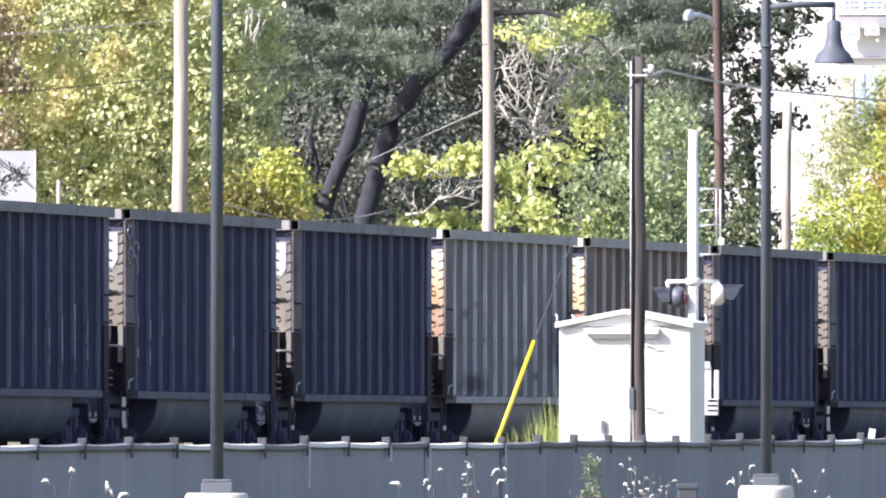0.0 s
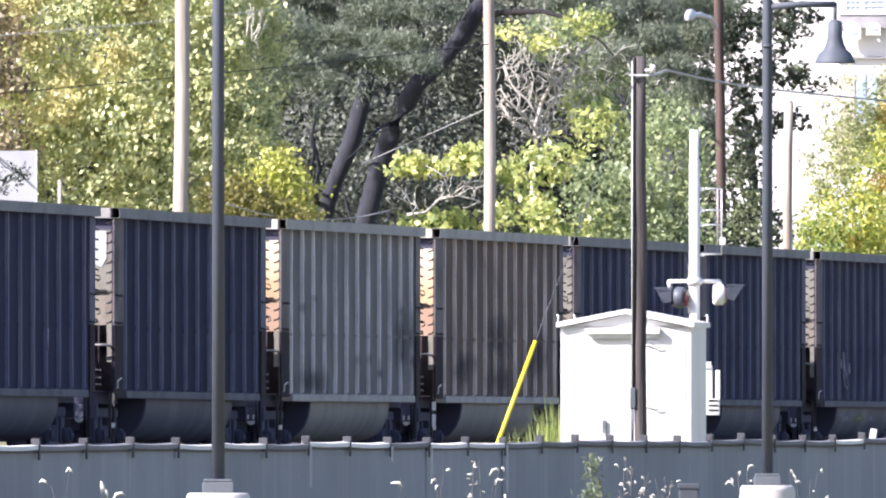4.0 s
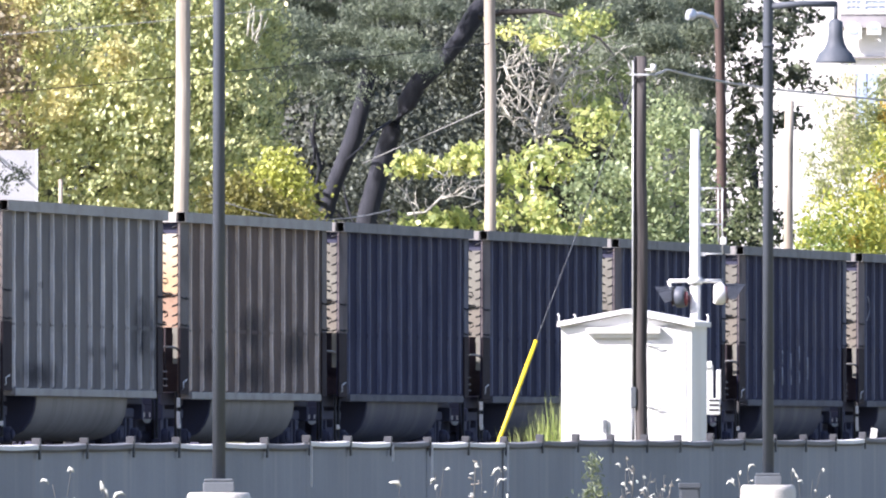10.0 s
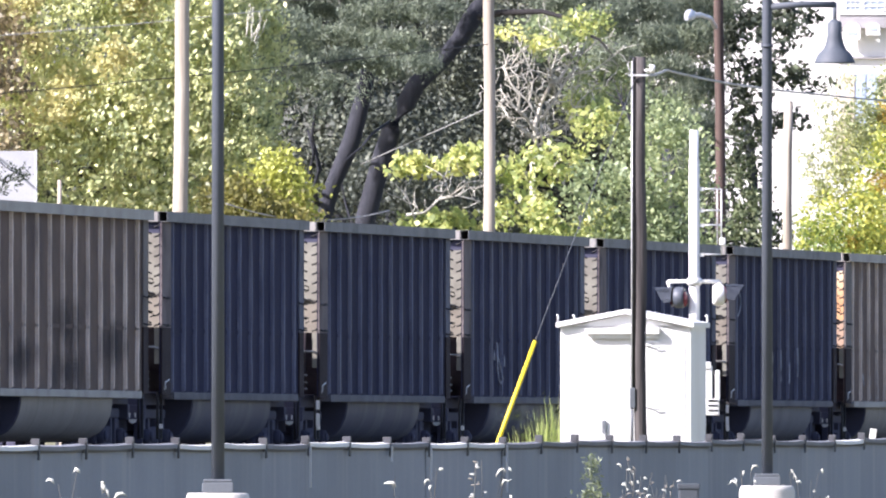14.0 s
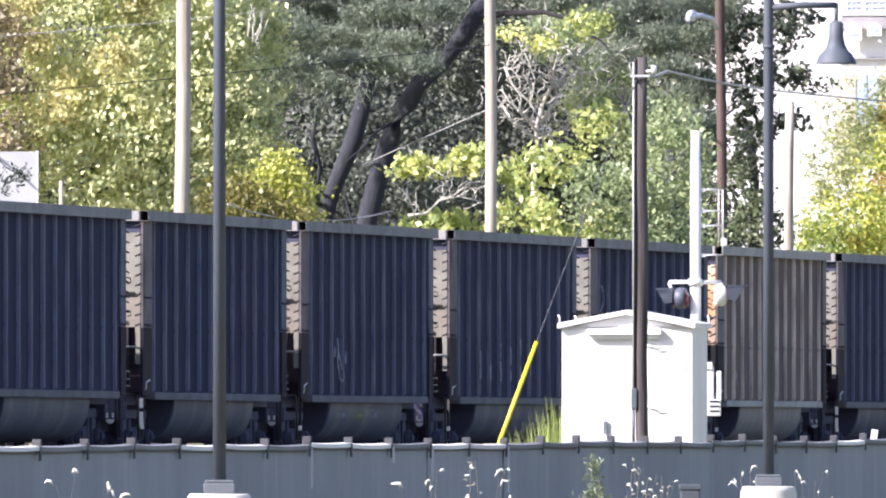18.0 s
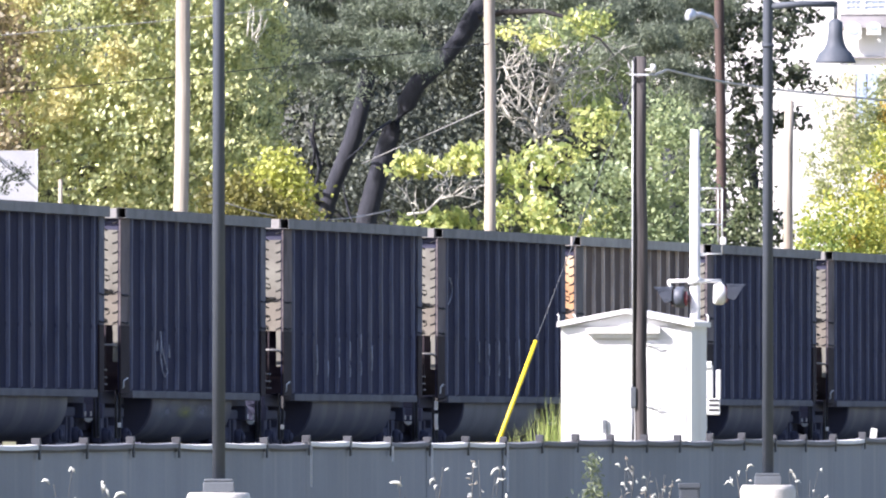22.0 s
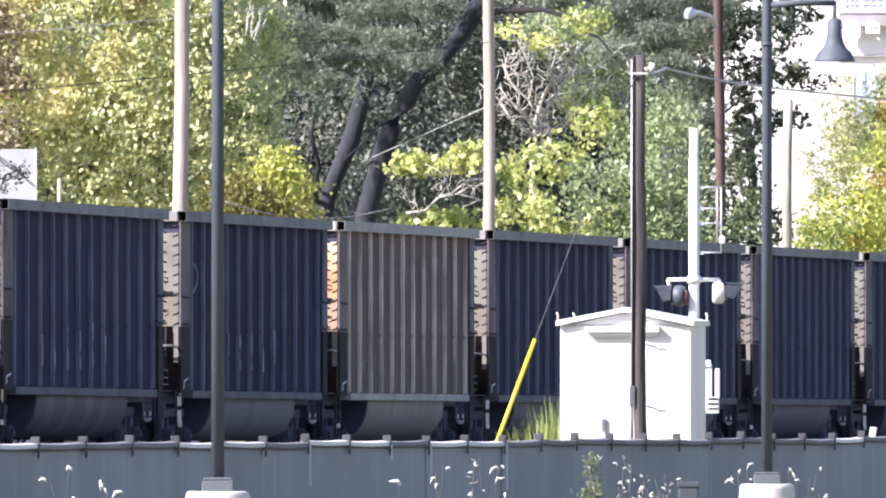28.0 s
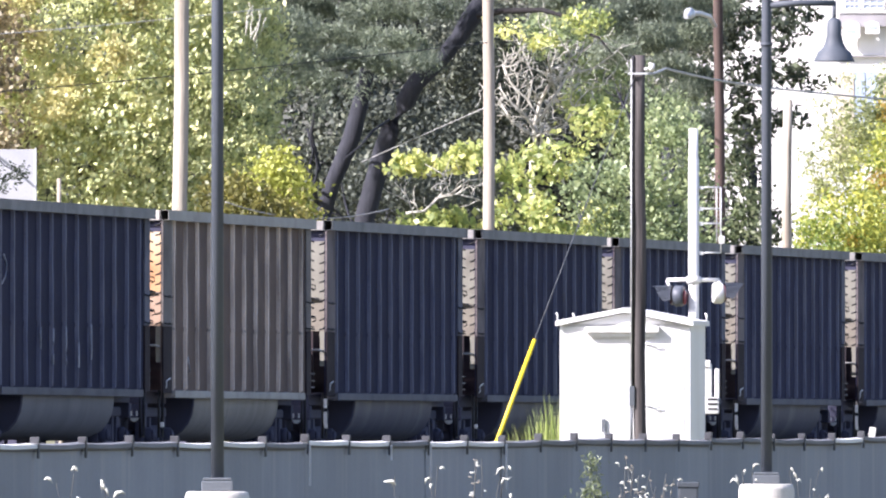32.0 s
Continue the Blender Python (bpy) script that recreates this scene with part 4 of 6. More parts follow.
# ---- signal shed, its mast and the pole ----
def signal_shed():
    w, d = 1.80, 1.55
    x, y, _ = (3.389, 335, 1.018)
    shed = empty("signal_shed", "white metal railway signal shed with a shallow gabled roof", "equipment shed", pose(x, y, -0.72, 0, 0, -HEADING))
    eave = 2.0 + 0.72
    bm = BM()
    box(bm, -w, 0, 0, d, 0.12, eave - 0.02, 0.006)
    part("body", bm, WHITE, shed)
    bm = BM()
    box(bm, -w - 0.06, 0.06, -0.06, d + 0.06, 0.0, 0.12)
    part("plinth", bm, CONCRETE, shed)
    bm = BM()
    o = 0.05
    pk = 0.185
    pts = [(-w - o, eave - 0.05), (-w / 2, eave + pk - 0.05), (o, eave - 0.05), (o, eave + 0.02), (-w / 2, eave + pk + 0.015), (-w - o, eave + 0.02)]
    fr = [bm.verts.new((px, -0.09, pz)) for px, pz in pts]
    bk = [bm.verts.new((px, d + 0.06, pz)) for px, pz in pts]
    bm.faces.new(fr)
    bm.faces.new(bk[::-1])
    for k in range(6):
        bm.faces.new((fr[k], bk[k], bk[(k + 1) % 6], fr[(k + 1) % 6]))
    part("roof", bm, WHITE, shed)
    bm = BM()
    tri = [(-w, eave - 0.06), (0, eave - 0.06), (-w / 2, eave + pk - 0.06)]
    a = [bm.verts.new((px, 0.0, pz)) for px, pz in tri]
    b = [bm.verts.new((px, d, pz)) for px, pz in tri]
    bm.faces.new(a)
    bm.faces.new(b[::-1])
    for k in range(3):
        bm.faces.new((a[k], b[k], b[(k + 1) % 3], a[(k + 1) % 3]))
    part("gable", bm, WHITE, shed)
    bm = BM()
    box(bm, -w + 0.36, -0.42, -0.13, -0.001, eave - 0.14, eave - 0.06, 0.006)
    box(bm, -w + 0.42, -0.46, -0.07, -0.001, eave - 0.20, eave - 0.142, 0.004)
    part("door_hood", bm, WHITE, shed, "white drip hood over the doors")
    for x0, x1 in ((-w + 0.10, -w / 2 + 0.06), (-w / 2 + 0.07, -0.08)):
        bm = BM()
        box(bm, x0, x1, -0.010, -0.001, 0.2, eave - 0.22, 0.003)
        door = part("door", bm, WHITE, shed, "white sheet metal door")
    for z in (eave - 0.30, eave - 1.14):
        bm = BM()
        tube(bm, [(-0.62, -0.03, z + 0.01), (-0.52, -0.05, z), (-0.50, -0.05, z - 0.03), (-0.40, -0.05, z - 0.02)], 0.012, 6)
        tube(bm, [(-0.64, -0.03, z + 0.02), (-0.56, -0.03, z + 0.02)], 0.01, 6)
        part("door_latch", bm, GALV, shed)
    bm = BM()
    box(bm, -1.22, -1.16, -0.05, -0.022, eave - 1.50, eave - 1.32, 0.01)
    tube(bm, [(-1.19, -0.04, eave - 1.45), (-1.16, -0.07, eave - 1.55), (-1.12, -0.07, eave - 1.68), (-1.06, -0.06, eave - 1.72)], 0.013, 6)
    part("padlock_hasp", bm, LAMP_BASE, shed)
    for px, py in ((-w - 0.02, -0.08), (0.02, -0.08), (-w - 0.02, d), (0.02, d)):
        bm = BM()
        tube(bm, [(px, py, eave - 0.02), (px, py, eave + 0.10), (px - 0.02, py, eave + 0.13)], 0.014, 6)
        part("lifting_eye", bm, WHITE, shed)
    return shed


signal_shed()


def crossing_signal():
    """The white mast with its flashing lamps, seen from behind the shed."""
    x, y, _ = (3.609, 352, 1.049)
    base = -0.72
    mast = empty("crossing_signal", "white railway crossing signal mast with hooded red flashers", "railway signal", pose(x, y, base))
    q = -base
    bm = BM()
    lathe(bm, [(0.16, 0.0), (0.16, 0.2), (0.085, 0.25), (0.076, 0.3), (0.076, 5.05 + 0.10), (0.066, 5.16), (0.066, q + 4.861)], 20)
    part("mast", bm, WHITE, mast)
    za = q + 2.687
    bm = BM()
    tube(bm, [(-0.38, 0, za), (0.37, 0, za)], 0.03, 10)
    tube(bm, [(-0.38, 0, za), (-0.34, -0.02, za - 0.12)], 0.025, 8)
    tube(bm, [(0.37, 0, za), (0.35, -0.02, za - 0.12)], 0.025, 8)
    lathe(bm, [(0.105, za - 0.05), (0.105, za + 0.05)], 16)
    part("crossarm", bm, WHITE, mast, "white lamp crossarm")

    def flasher(cx, cz, yaw, tint):
        m = pose(cx, -0.02, za + cz, 0, 0, yaw)
        bm = BM()
        tube(bm, [(0, 0.05, 0), (0, 0.0, 0), (0, -0.10, 0), (0, -0.13, 0)], [0.10, 0.152, 0.152, 0.135], 20)
        head = part("flasher", bm, tint, mast, "flashing lamp housing", m=m)
        bm = BM()
        n = 14
        a, b = [], []
        for k in range(n + 1):
            an = math.pi * (-0.12 + 1.24 * k / n)
            a.append(bm.verts.new((0.155 * math.cos(an), 0.04, 0.155 * math.sin(an))))
            lng = 0.31 - 0.20 * abs(k / n - 0.5) * 2
            b.append(bm.verts.new((0.165 * math.cos(an), 0.04 + lng, 0.165 * math.sin(an) - 0.02)))
        for k in range(n):
            f = bm.faces.new((a[k], a[k + 1], b[k + 1], b[k]))
            f.smooth = True
        bmesh.ops.solidify(bm, geom=bm.faces[:], thickness=0.006)
        part("hood", bm, HOOD, head, "grey sheet metal hood")
        bm = BM()
        tube(bm, [(0, 0.055, 0), (0, 0.065, 0)], [0.135, 0.12], 20)
        part("lens", bm, RED_LENS, head, "red lens")
        return head

    near = flasher(-0.26, -0.23, 76, HOOD)
    bm = BM()
    tube(bm, [(0, -0.132, -0.02), (0, -0.150, -0.02), (0, -0.170, -0.02)], [0.115, 0.105, 0.05], 20)
    part("lens", bm, RED_LENS, near, "dull red lens on the back")
    flasher(0.40, -0.19, -82, WHITE)
    bm = BM()
    for py in (334, 372, 398, 450):
        z = q + 0.40 + (780 - py) * 352 / 43400
        tube(bm, [(0.07, 0, z), (0.39, 0, z)], 0.013, 6)
        box(bm, 0.06, 0.14, -0.03, 0.03, z - 0.03, z + 0.02)
    tube(bm, [(0.39, 0, q + 4.017), (0.39, 0, q + 3.076)], 0.013, 6)
    tube(bm, [(0.33, 0, q + 4.017), (0.33, 0, q + 3.239)], 0.010, 6)
    part("ladder", bm, GALV, mast, "galvanised step ladder")
    bm = BM()
    z = q + 3.255
    box(bm, 0.36, 0.45, -0.05, 0.05, z - 0.05, z + 0.06, 0.02)
    part("junction_box", bm, WHITE, mast)
    bm = BM()
    z0, z1 = q + 0.765, q + 1.535
    box(bm, 0.15, 0.36, -0.12, 0.10, z0, z0 + 0.24, 0.02)
    box(bm, 0.15, 0.26, -0.10, 0.10, z0 + 0.24, z1 - 0.05, 0.02)
    box(bm, 0.13, 0.24, -0.12, 0.10, z1 - 0.10, z1, 0.01)
    box(bm, 0.30, 0.37, -0.10, 0.10, z0 + 0.22, z1 - 0.12, 0.02)
    part("gate_mechanism", bm, WHITE, mast, "white gate mechanism housing")
    bm = BM()
    for k in range(3):
        box(bm, 0.20, 0.34, -0.128, -0.12, z0 + 0.06 + k * 0.07, z0 + 0.085 + k * 0.07)
    part("vent_slots", bm, BLACK, mast)


crossing_signal()


def pole(name, top, foot, r0, r1, mat, label):
    p = empty(name, label, "utility pole", pose(*foot))
    bm = BM()
    a, b = Vector((0, 0, 0)), Vector(top) - Vector(foot)
    tube(bm, [a.lerp(b, k / 8) + Vector((0.012 * math.sin(k * 1.7), 0, 0)) * (0 if k in (0, 8) else 1) for k in range(9)], [r0 + (r1 - r0) * k / 8 for k in range(9)], 16)
    part("shaft", bm, mat, p)
    return p


def service_pole():
    x, y, _ = (2.581, 320, 0.990)
    p = pole("service_pole", (2.573, 320, 5.414), (x, y, -0.78), 0.083, 0.075, POLE_DARK, "dark wooden service pole with a conduit, before the shed")
    q = 0.78
    zt = 5.355 + q
    bm = BM()
    tube(bm, [(-0.095, -0.05, 1.064 + q), (-0.088, -0.05, zt), (-0.09, -0.05, zt + 0.05)], 0.02, 8)
    part("conduit", bm, BLACK, p, "black conduit")
    bm = BM()
    tube(bm, [(-0.118, -0.06, 0.990 + q), (-0.112, -0.06, zt)], 0.010, 6)
    part("ground_wire", bm, GALV, p, "pale metal wire moulding")
    bm = BM()
    box(bm, -0.14, -0.07, -0.09, 0.0, 0.828 + q, 1.093 + q, 0.01)
    tube(bm, [(-0.11, -0.05, 0.400 + q), (-0.11, -0.05, 0.828 + q)], 0.018, 8)
    part("switch_box", bm, LAMP_BASE, p)
    bm = BM()
    for pts in ([(-0.09, -0.05, zt + 0.03), (-0.14, -0.05, zt + 0.06), (-0.17, -0.06, zt - 0.05), (-0.13, -0.06, zt - 0.14), (-0.2, -0.06, zt - 0.17)],
                [(-0.1, -0.05, zt - 0.12), (-0.15, -0.05, zt - 0.20)]):
        tube(bm, pts, 0.012, 6)
    part("service_drop", bm, WIRE_PALE, p)
    bm = BM()
    zi = 5.252 + q
    tube(bm, [(0.12, -0.1, zi), (0.19, -0.1, zi)], [0.06, 0.05], 12)
    tube(bm, [(0.05, -0.1, zi - 0.02), (0.13, -0.1, zi - 0.01)], 0.015, 6)
    part("insulator", bm, WHITE, p, "white porcelain insulator")
    bm = BM()
    box(bm, -0.16, 0.10, -0.13, -0.10, 5.171 + q - 0.012, 5.171 + q + 0.012)
    part("bracket", bm, GALV, p)


service_pole()


def cable(name, pts, r, mat, label, sag=0.0):
    bm = BM()
    pts = [Vector(p) for p in pts]
    if len(pts) == 2:
        a, b = pts
        pts = [a.lerp(b, k / 14) - Vector((0, 0, sag * 4 * (k / 14) * (1 - k / 14))) for k in range(15)]
    tube(bm, pts, r, 6)
    tagged(part(name, bm, mat), label, "cable")


# the stay of the pole, with its yellow guard
def guy_wire():
    foot, head = Vector((0.568, 316, -0.037)), Vector((2.536, 320, 5.193))
    g = empty("guy_wire", "steel guy wire with a bright yellow plastic guard", "guy wire", pose(*foot))
    bm = BM()
    a, b = Vector((0.714, 316, 0.400)) - foot, Vector((1.193, 316.0, 1.690)) - foot
    tube(bm, [(foot - head) * 0.06, Vector((0, 0, 0)), a, b, head - foot], 0.0075, 6)
    part("wire", bm, WIRE, g)
    bm = BM()
    tube(bm, [(0, 0, 0), a, b], 0.027, 12)
    part("guard", bm, YELLOW, g, "yellow plastic guard")


guy_wire()
cable("overhead_cable", [(2.625, 320, 5.171), (2.792, 324, 5.230), (3.011, 330, 5.388), (3.545, 345, 5.519), (4.197, 360, 5.642), (5.287, 385, 5.900), (6.929, 420, 6.284), (9.920, 470, 6.789)], 0.017, WIRE_PALE, "pale service cable strung from the pole")

# ---- poles behind the train ----
pole("utility_pole", (-4.791, 455, 11.303), (-4.938, 455, -0.5), 0.148, 0.130, POLE_PALE, "sun-bleached wooden utility pole behind the train")
pole("utility_pole", (0.881, 472, 11.711), (0.914, 472, -0.5), 0.118, 0.105, POLE_PALE, "slender bleached wooden utility pole behind the train")
pole("utility_pole", (7.615, 540, 7.865), (7.528, 540, -0.5), 0.115, 0.10, POLE_PALE, "short pale wooden pole beside a yellow bush")
pole("utility_pole", (-7.030, 450, 5.190), (-6.999, 450, -0.5), 0.045, 0.04, POLE_PALE, "thin grey post before the trees")
street = pole("street_light_pole", (5.611, 500, 11.690), (5.703, 500, -0.5), 0.11, 0.095, POLE_RED, "red-brown wooden pole with a street light arm")
bm = BM()
o = Vector((5.703, 500, -0.5))
tube(bm, [Vector((5.550, 499.7, 8.828)) - o, Vector((5.450, 499, 9.000)) - o, Vector((5.232, 498, 9.052)) - o, Vector((5.062, 497, 9.023)) - o], [0.05, 0.05, 0.05, 0.06], 8)
part("arm", bm, GALV, street, "curved galvanised lamp arm")
bm = BM()
tube(bm, [Vector((5.085, 497, 9.035)) - o, Vector((5.016, 497, 9.035)) - o, Vector((4.926, 496, 8.949)) - o], [0.07, 0.12, 0.05], 10)
part("lamp_head", bm, GALV, street, "pale cobra lamp head")
cable("overhead_cable", [(-11.290, 452, 7.649), (-3.173, 456, 8.417)], 0.009, WIRE_PALE, "thin overhead cable across the trees", 0.05)
cable("overhead_cable", [(-11.315, 453, 6.558), (0.868, 471, 8.018)], 0.010, WIRE_DARK, "thin black overhead cable across the trees", 0.06)
cable("guy_cable", [(-1.656, 499, 6.034), (0.894, 473, 6.830)], 0.009, WIRE_PALE, "pale stay cable of a utility pole", 0.0)
cable("overhead_cable", [(-4.159, 470, 4.948), (-1.029, 475, 4.865)], 0.012, WIRE_PALE, "low cable behind the train", 0.25)


def white_board():
    x, y, _ = (-7.908, 440, 5.155)
    b = empty("white_board", "large white sheet panel on posts before the trees", "panel", pose(x, y, -0.5))
    z0, z1 = 4.638 + 0.5 - 0.5, 5.601 + 0.5
    bm = BM()
    box(bm, -0.9, 0.62, -0.03, 0.03, z0, z1, 0.006)
    part("sheet", bm, PANEL_WHITE, b)
    bm = BM()
    for px in (-0.9, 0.59):
        box(bm, px, px + 0.04, -0.04, 0.04, z0 - 0.02, z1 + 0.02, 0.006)
    part("frame", bm, GALV, b)
    for px in (-0.7, 0.4):
        bm = BM()
        box(bm, px - 0.06, px + 0.06, 0.035, 0.15, 0, z1 - 0.1)
        part("post", bm, POLE_DARK, b)


white_board()


# ---- trees ----
def leaf_cloud(blobs, count, size, seed, spread=0.28, per=26, droop=0.3, slim=0.55, shell=0.5, face=0.0):
    """Leaves in small clumps through the given ellipsoids (x, y, z, rx, ry, rz), as one mesh."""
    rng = np.random.default_rng(seed)
    vol = np.array([(b[3] * b[4] * b[5]) ** 0.8 for b in blobs])
    nc = max(1, count // per)
    which = rng.choice(len(blobs), nc, p=vol / vol.sum())
    bl = np.array(blobs)[which]
    d = rng.normal(size=(nc, 3))
    d /= np.linalg.norm(d, axis=1, keepdims=True)
    r = rng.random(nc) ** (1 / 3)
    r = r * (1 - shell) + shell * (0.72 + 0.33 * rng.random(nc))
    clump = bl[:, :3] + d * r[:, None] * bl[:, 3:]
    wide = spread * (0.6 + 0.8 * rng.random(nc))
    c = np.repeat(clump, per, axis=0) + rng.normal(size=(nc * per, 3)) * np.repeat(wide, per)[:, None] * np.array([1, 1, 0.7])
    n = len(c)
    a = rng.normal(size=(n, 3))
    a[:, 2] -= droop
    a /= np.linalg.norm(a, axis=1, keepdims=True)
    b = np.cross(a, rng.normal(size=(n, 3)))
    b /= np.linalg.norm(b, axis=1, keepdims=True)
    if face:
        # blades turn their upper sides to the sun
        flat = np.cross(a, b) + face * np.array(sun_dir)
        flat /= np.linalg.norm(flat, axis=1, keepdims=True)
        a -= flat * (a * flat).sum(1, keepdims=True)
        a /= np.linalg.norm(a, axis=1, keepdims=True)
        b = np.cross(flat, a)
    s = size * (0.6 + 0.8 * rng.random(n))[:, None]
    nrm = np.cross(a, b)
    v = np.stack([c - a * s * 0.5, c + b * s * slim * 0.5 + nrm * s * 0.1, c + a * s * 0.5, c - b * s * slim * 0.5 + nrm * s * 0.1], axis=1).reshape(-1, 3)
    return v.astype(np.float32)


def leaf_part(name, verts, mat, parent, label=""):
    n = len(verts) // 4
    me = bpy.data.meshes.new(name)
    me.vertices.add(n * 4)
    me.vertices.foreach_set("co", verts.ravel())
    me.loops.add(n * 4)
    me.loops.foreach_set("vertex_index", np.arange(n * 4, dtype=np.int32))
    me.polygons.add(n)
    me.polygons.foreach_set("loop_start", np.arange(0, n * 4, 4, dtype=np.int32))
    me.update(calc_edges=True)
    me.materials.append(mat)
    ob = new(name, me)
    ob.parent = parent
    if label:
        tagged(ob, label)
    return ob


def limb(bm, rng, start, direction, length, radius, depth, bend=0.25, fork=3):
    """A limb that forks into thinner ones."""
    p, d = Vector(start), Vector(direction).normalized()
    pts, rad = [p.copy()], [radius]
    n = 5
    for k in range(n):
        d = (d + Vector((rng.gauss(0, bend), rng.gauss(0, bend), rng.gauss(0.02, bend * 0.7)))).normalized()
        p = p + d * (length / n)
        pts.append(p.copy())
        rad.append(radius * (1 - 0.55 * (k + 1) / n))
    tube(bm, pts, rad, 7 if radius > 0.05 else 5, cap=False)
    if depth > 0:
        for k in range(fork):
            i = rng.randint(2, n)
            nd = (d + Vector((rng.gauss(0, 0.7), rng.gauss(0, 0.7), rng.gauss(0.15, 0.5)))).normalized()
            limb(bm, rng, pts[i], nd, length * rng.uniform(0.42, 0.68), rad[i] * 0.65, depth - 1, bend, fork)


def tree(name, label, foot, trunk_h, trunk_r, blobs, count, size, mat, seed, bark=None, category="tree", limbs=5, limb_len=3.0, limb_depth=2, **kw):
    """A tapered trunk with forking limbs and a crown of small leaves; blobs are in the tree's own space."""
    t = empty(name, label, category, pose(*foot))
    rng = random.Random(seed)
    bm = BM()
    pts = [(0.15 * math.sin(k * 1.3 + seed) * k / 6, 0.1 * math.cos(k + seed) * k / 6, trunk_h * k / 6) for k in range(7)]
    tube(bm, pts, [trunk_r * (1.25 if k == 0 else 1 - 0.07 * k) for k in range(7)], 12)
    part("trunk", bm, bark or BARK, t)
    for k in range(limbs):
        bm = BM()
        an = 2 * math.pi * (k + rng.random() * 0.6) / limbs
        limb(bm, rng, pts[rng.randint(3, 6)], (math.cos(an), math.sin(an), rng.uniform(0.5, 1.3)), limb_len * rng.uniform(0.7, 1.2), trunk_r * 0.5, limb_depth)
        part("limb", bm, bark or BARK, t)
    leaf_part("crown", leaf_cloud(blobs, count, size, seed, **kw), mat, t)
    return t


def local(foot, pts):
    return [(x - foot[0], y - foot[1], z - foot[2], rx, ry, rz) for (x, y, z), (rx, ry, rz) in pts]


G = -0.4
# tall leafy maples behind the white board
f = (-6.847, 486, G)
maple = tree("maple_tree", "tall maple with dense yellow-green autumn leaves", f, 6.5, 0.24, local(f, [((-7.070, 484, 8.429), (3.4, 2.6, 2.6)), ((-7.485, 482, 5.731), (2.7, 2.0, 2.2)), ((-5.20, 483, 6.298), (1.95, 1.8, 2.6)), ((-4.25, 486, 7.591), (1.30, 1.5, 2.2)), ((-5.655, 487, 9.601), (2.4, 2.0, 1.2))]), 82000, 0.122, LEAF_MAPLE, 11, spread=0.13, per=18, slim=0.55, droop=1.0, face=0.9)
leaf_part("golden_leaves", leaf_cloud(local(f, [((-8.002, 481, 8.213), (0.25, 0.3, 0.25)), ((-7.414, 481, 7.161), (0.3, 0.3, 0.5)), ((-7.510, 480, 6.981), (0.25, 0.3, 0.35)), ((-6.472, 481, 7.936), (0.4, 0.3, 0.3)), ((-8.246, 481, 8.934), (0.4, 0.3, 0.15)), ((-7.858, 481, 6.662), (0.2, 0.3, 0.3)), ((-5.931, 482, 8.841), (0.4, 0.3, 0.25))]), 2000, 0.11, 14, spread=0.12, per=14, slim=0.7), LEAF_GOLD, maple, "golden yellow leaves")
rng = random.Random(17)
bm = BM()
for k in range(6):
    p = Vector((-3.738, 480, 8.253)) - Vector(f) + Vector((rng.uniform(-0.12, 0.1), 0, rng.uniform(-0.1, 0.1)))
    pts = [p]
    for q in range(4):
        p = p + Vector((rng.uniform(-0.03, 0.09), 0, rng.uniform(0.06, 0.18)))
        pts.append(p)
    tube(bm, pts, [0.016, 0.014, 0.012, 0.009, 0.006], 5)
part("dead_branch", bm, BARK_PALE, maple, "pale dead branch")
f = (-10.502, 490, G)
tan_maple = tree("maple_tree", "tall maple turning tan and brown among green", f, 6.5, 0.24, local(f, [((-9.132, 481, 8.269), (1.0, 0.8, 1.2)), ((-9.003, 480, 6.925), (0.95, 0.8, 1.2)), ((-8.560, 480, 6.041), (0.5, 0.5, 0.4)), ((-10.615, 488, 7.147), (3.0, 2.6, 3.2)), ((-10.186, 489, 9.865), (2.2, 2.0, 1.4))]), 34000, 0.12, LEAF_MAPLE_TAN, 12, spread=0.17, per=24, slim=0.7)
o = Vector((-7.735, 436, 5.222)) - Vector(f)
bm = BM()
tube(bm, [o + Vector(p) for p in ((-1.2, 20, 0.9), (-0.5, 2.5, 0.5), (-0.05, 0.1, 0.05), (0.2, 0, -0.1), (0.42, 0, 0.05))], [0.06, 0.02, 0.012, 0.008, 0.004], 6)
part("hanging_bough", bm, BARK, tan_maple, "thin bough hanging before the white panel")
leaf_part("hanging_leaves", leaf_cloud([(o.x - 0.05, o.y, o.z - 0.05, 0.32, 0.1, 0.2), (o.x + 0.22, o.y, o.z - 0.05, 0.16, 0.1, 0.14), (o.x, o.y, o.z - 0.3, 0.25, 0.1, 0.15)], 330, 0.06, 71, spread=0.05, per=6, slim=0.6), LEAF_SHADE, tan_maple)
# the yellow shrub before the locust
f = (-3.593, 474, G)
shrub = tree("yellow_shrub", "tall shrub with bright yellow and olive autumn leaves", f, 3.6, 0.08, local(f, [((-3.150, 473, 5.631), (0.42, 0.5, 0.42)), ((-3.586, 473, 5.304), (0.4, 0.6, 0.40)), ((-2.823, 473, 5.141), (0.42, 0.5, 0.45)), ((-3.095, 473, 4.541), (0.7, 0.9, 0.8))]), 4600, 0.115, LEAF_YELLOW, 13, category="shrub", limb_len=1.4, spread=0.13, per=14)
leaf_part("olive_leaves", leaf_cloud(local(f, [((-4.176, 472, 5.185), (0.5, 0.5, 0.4)), ((-3.850, 472, 4.641), (0.8, 0.7, 0.7)), ((-3.089, 472, 4.696), (0.6, 0.5, 0.28))]), 3600, 0.115, 15, spread=0.14, per=14), LEAF_OLIVE, shrub, "olive leaves toned for shade in the lower crown")


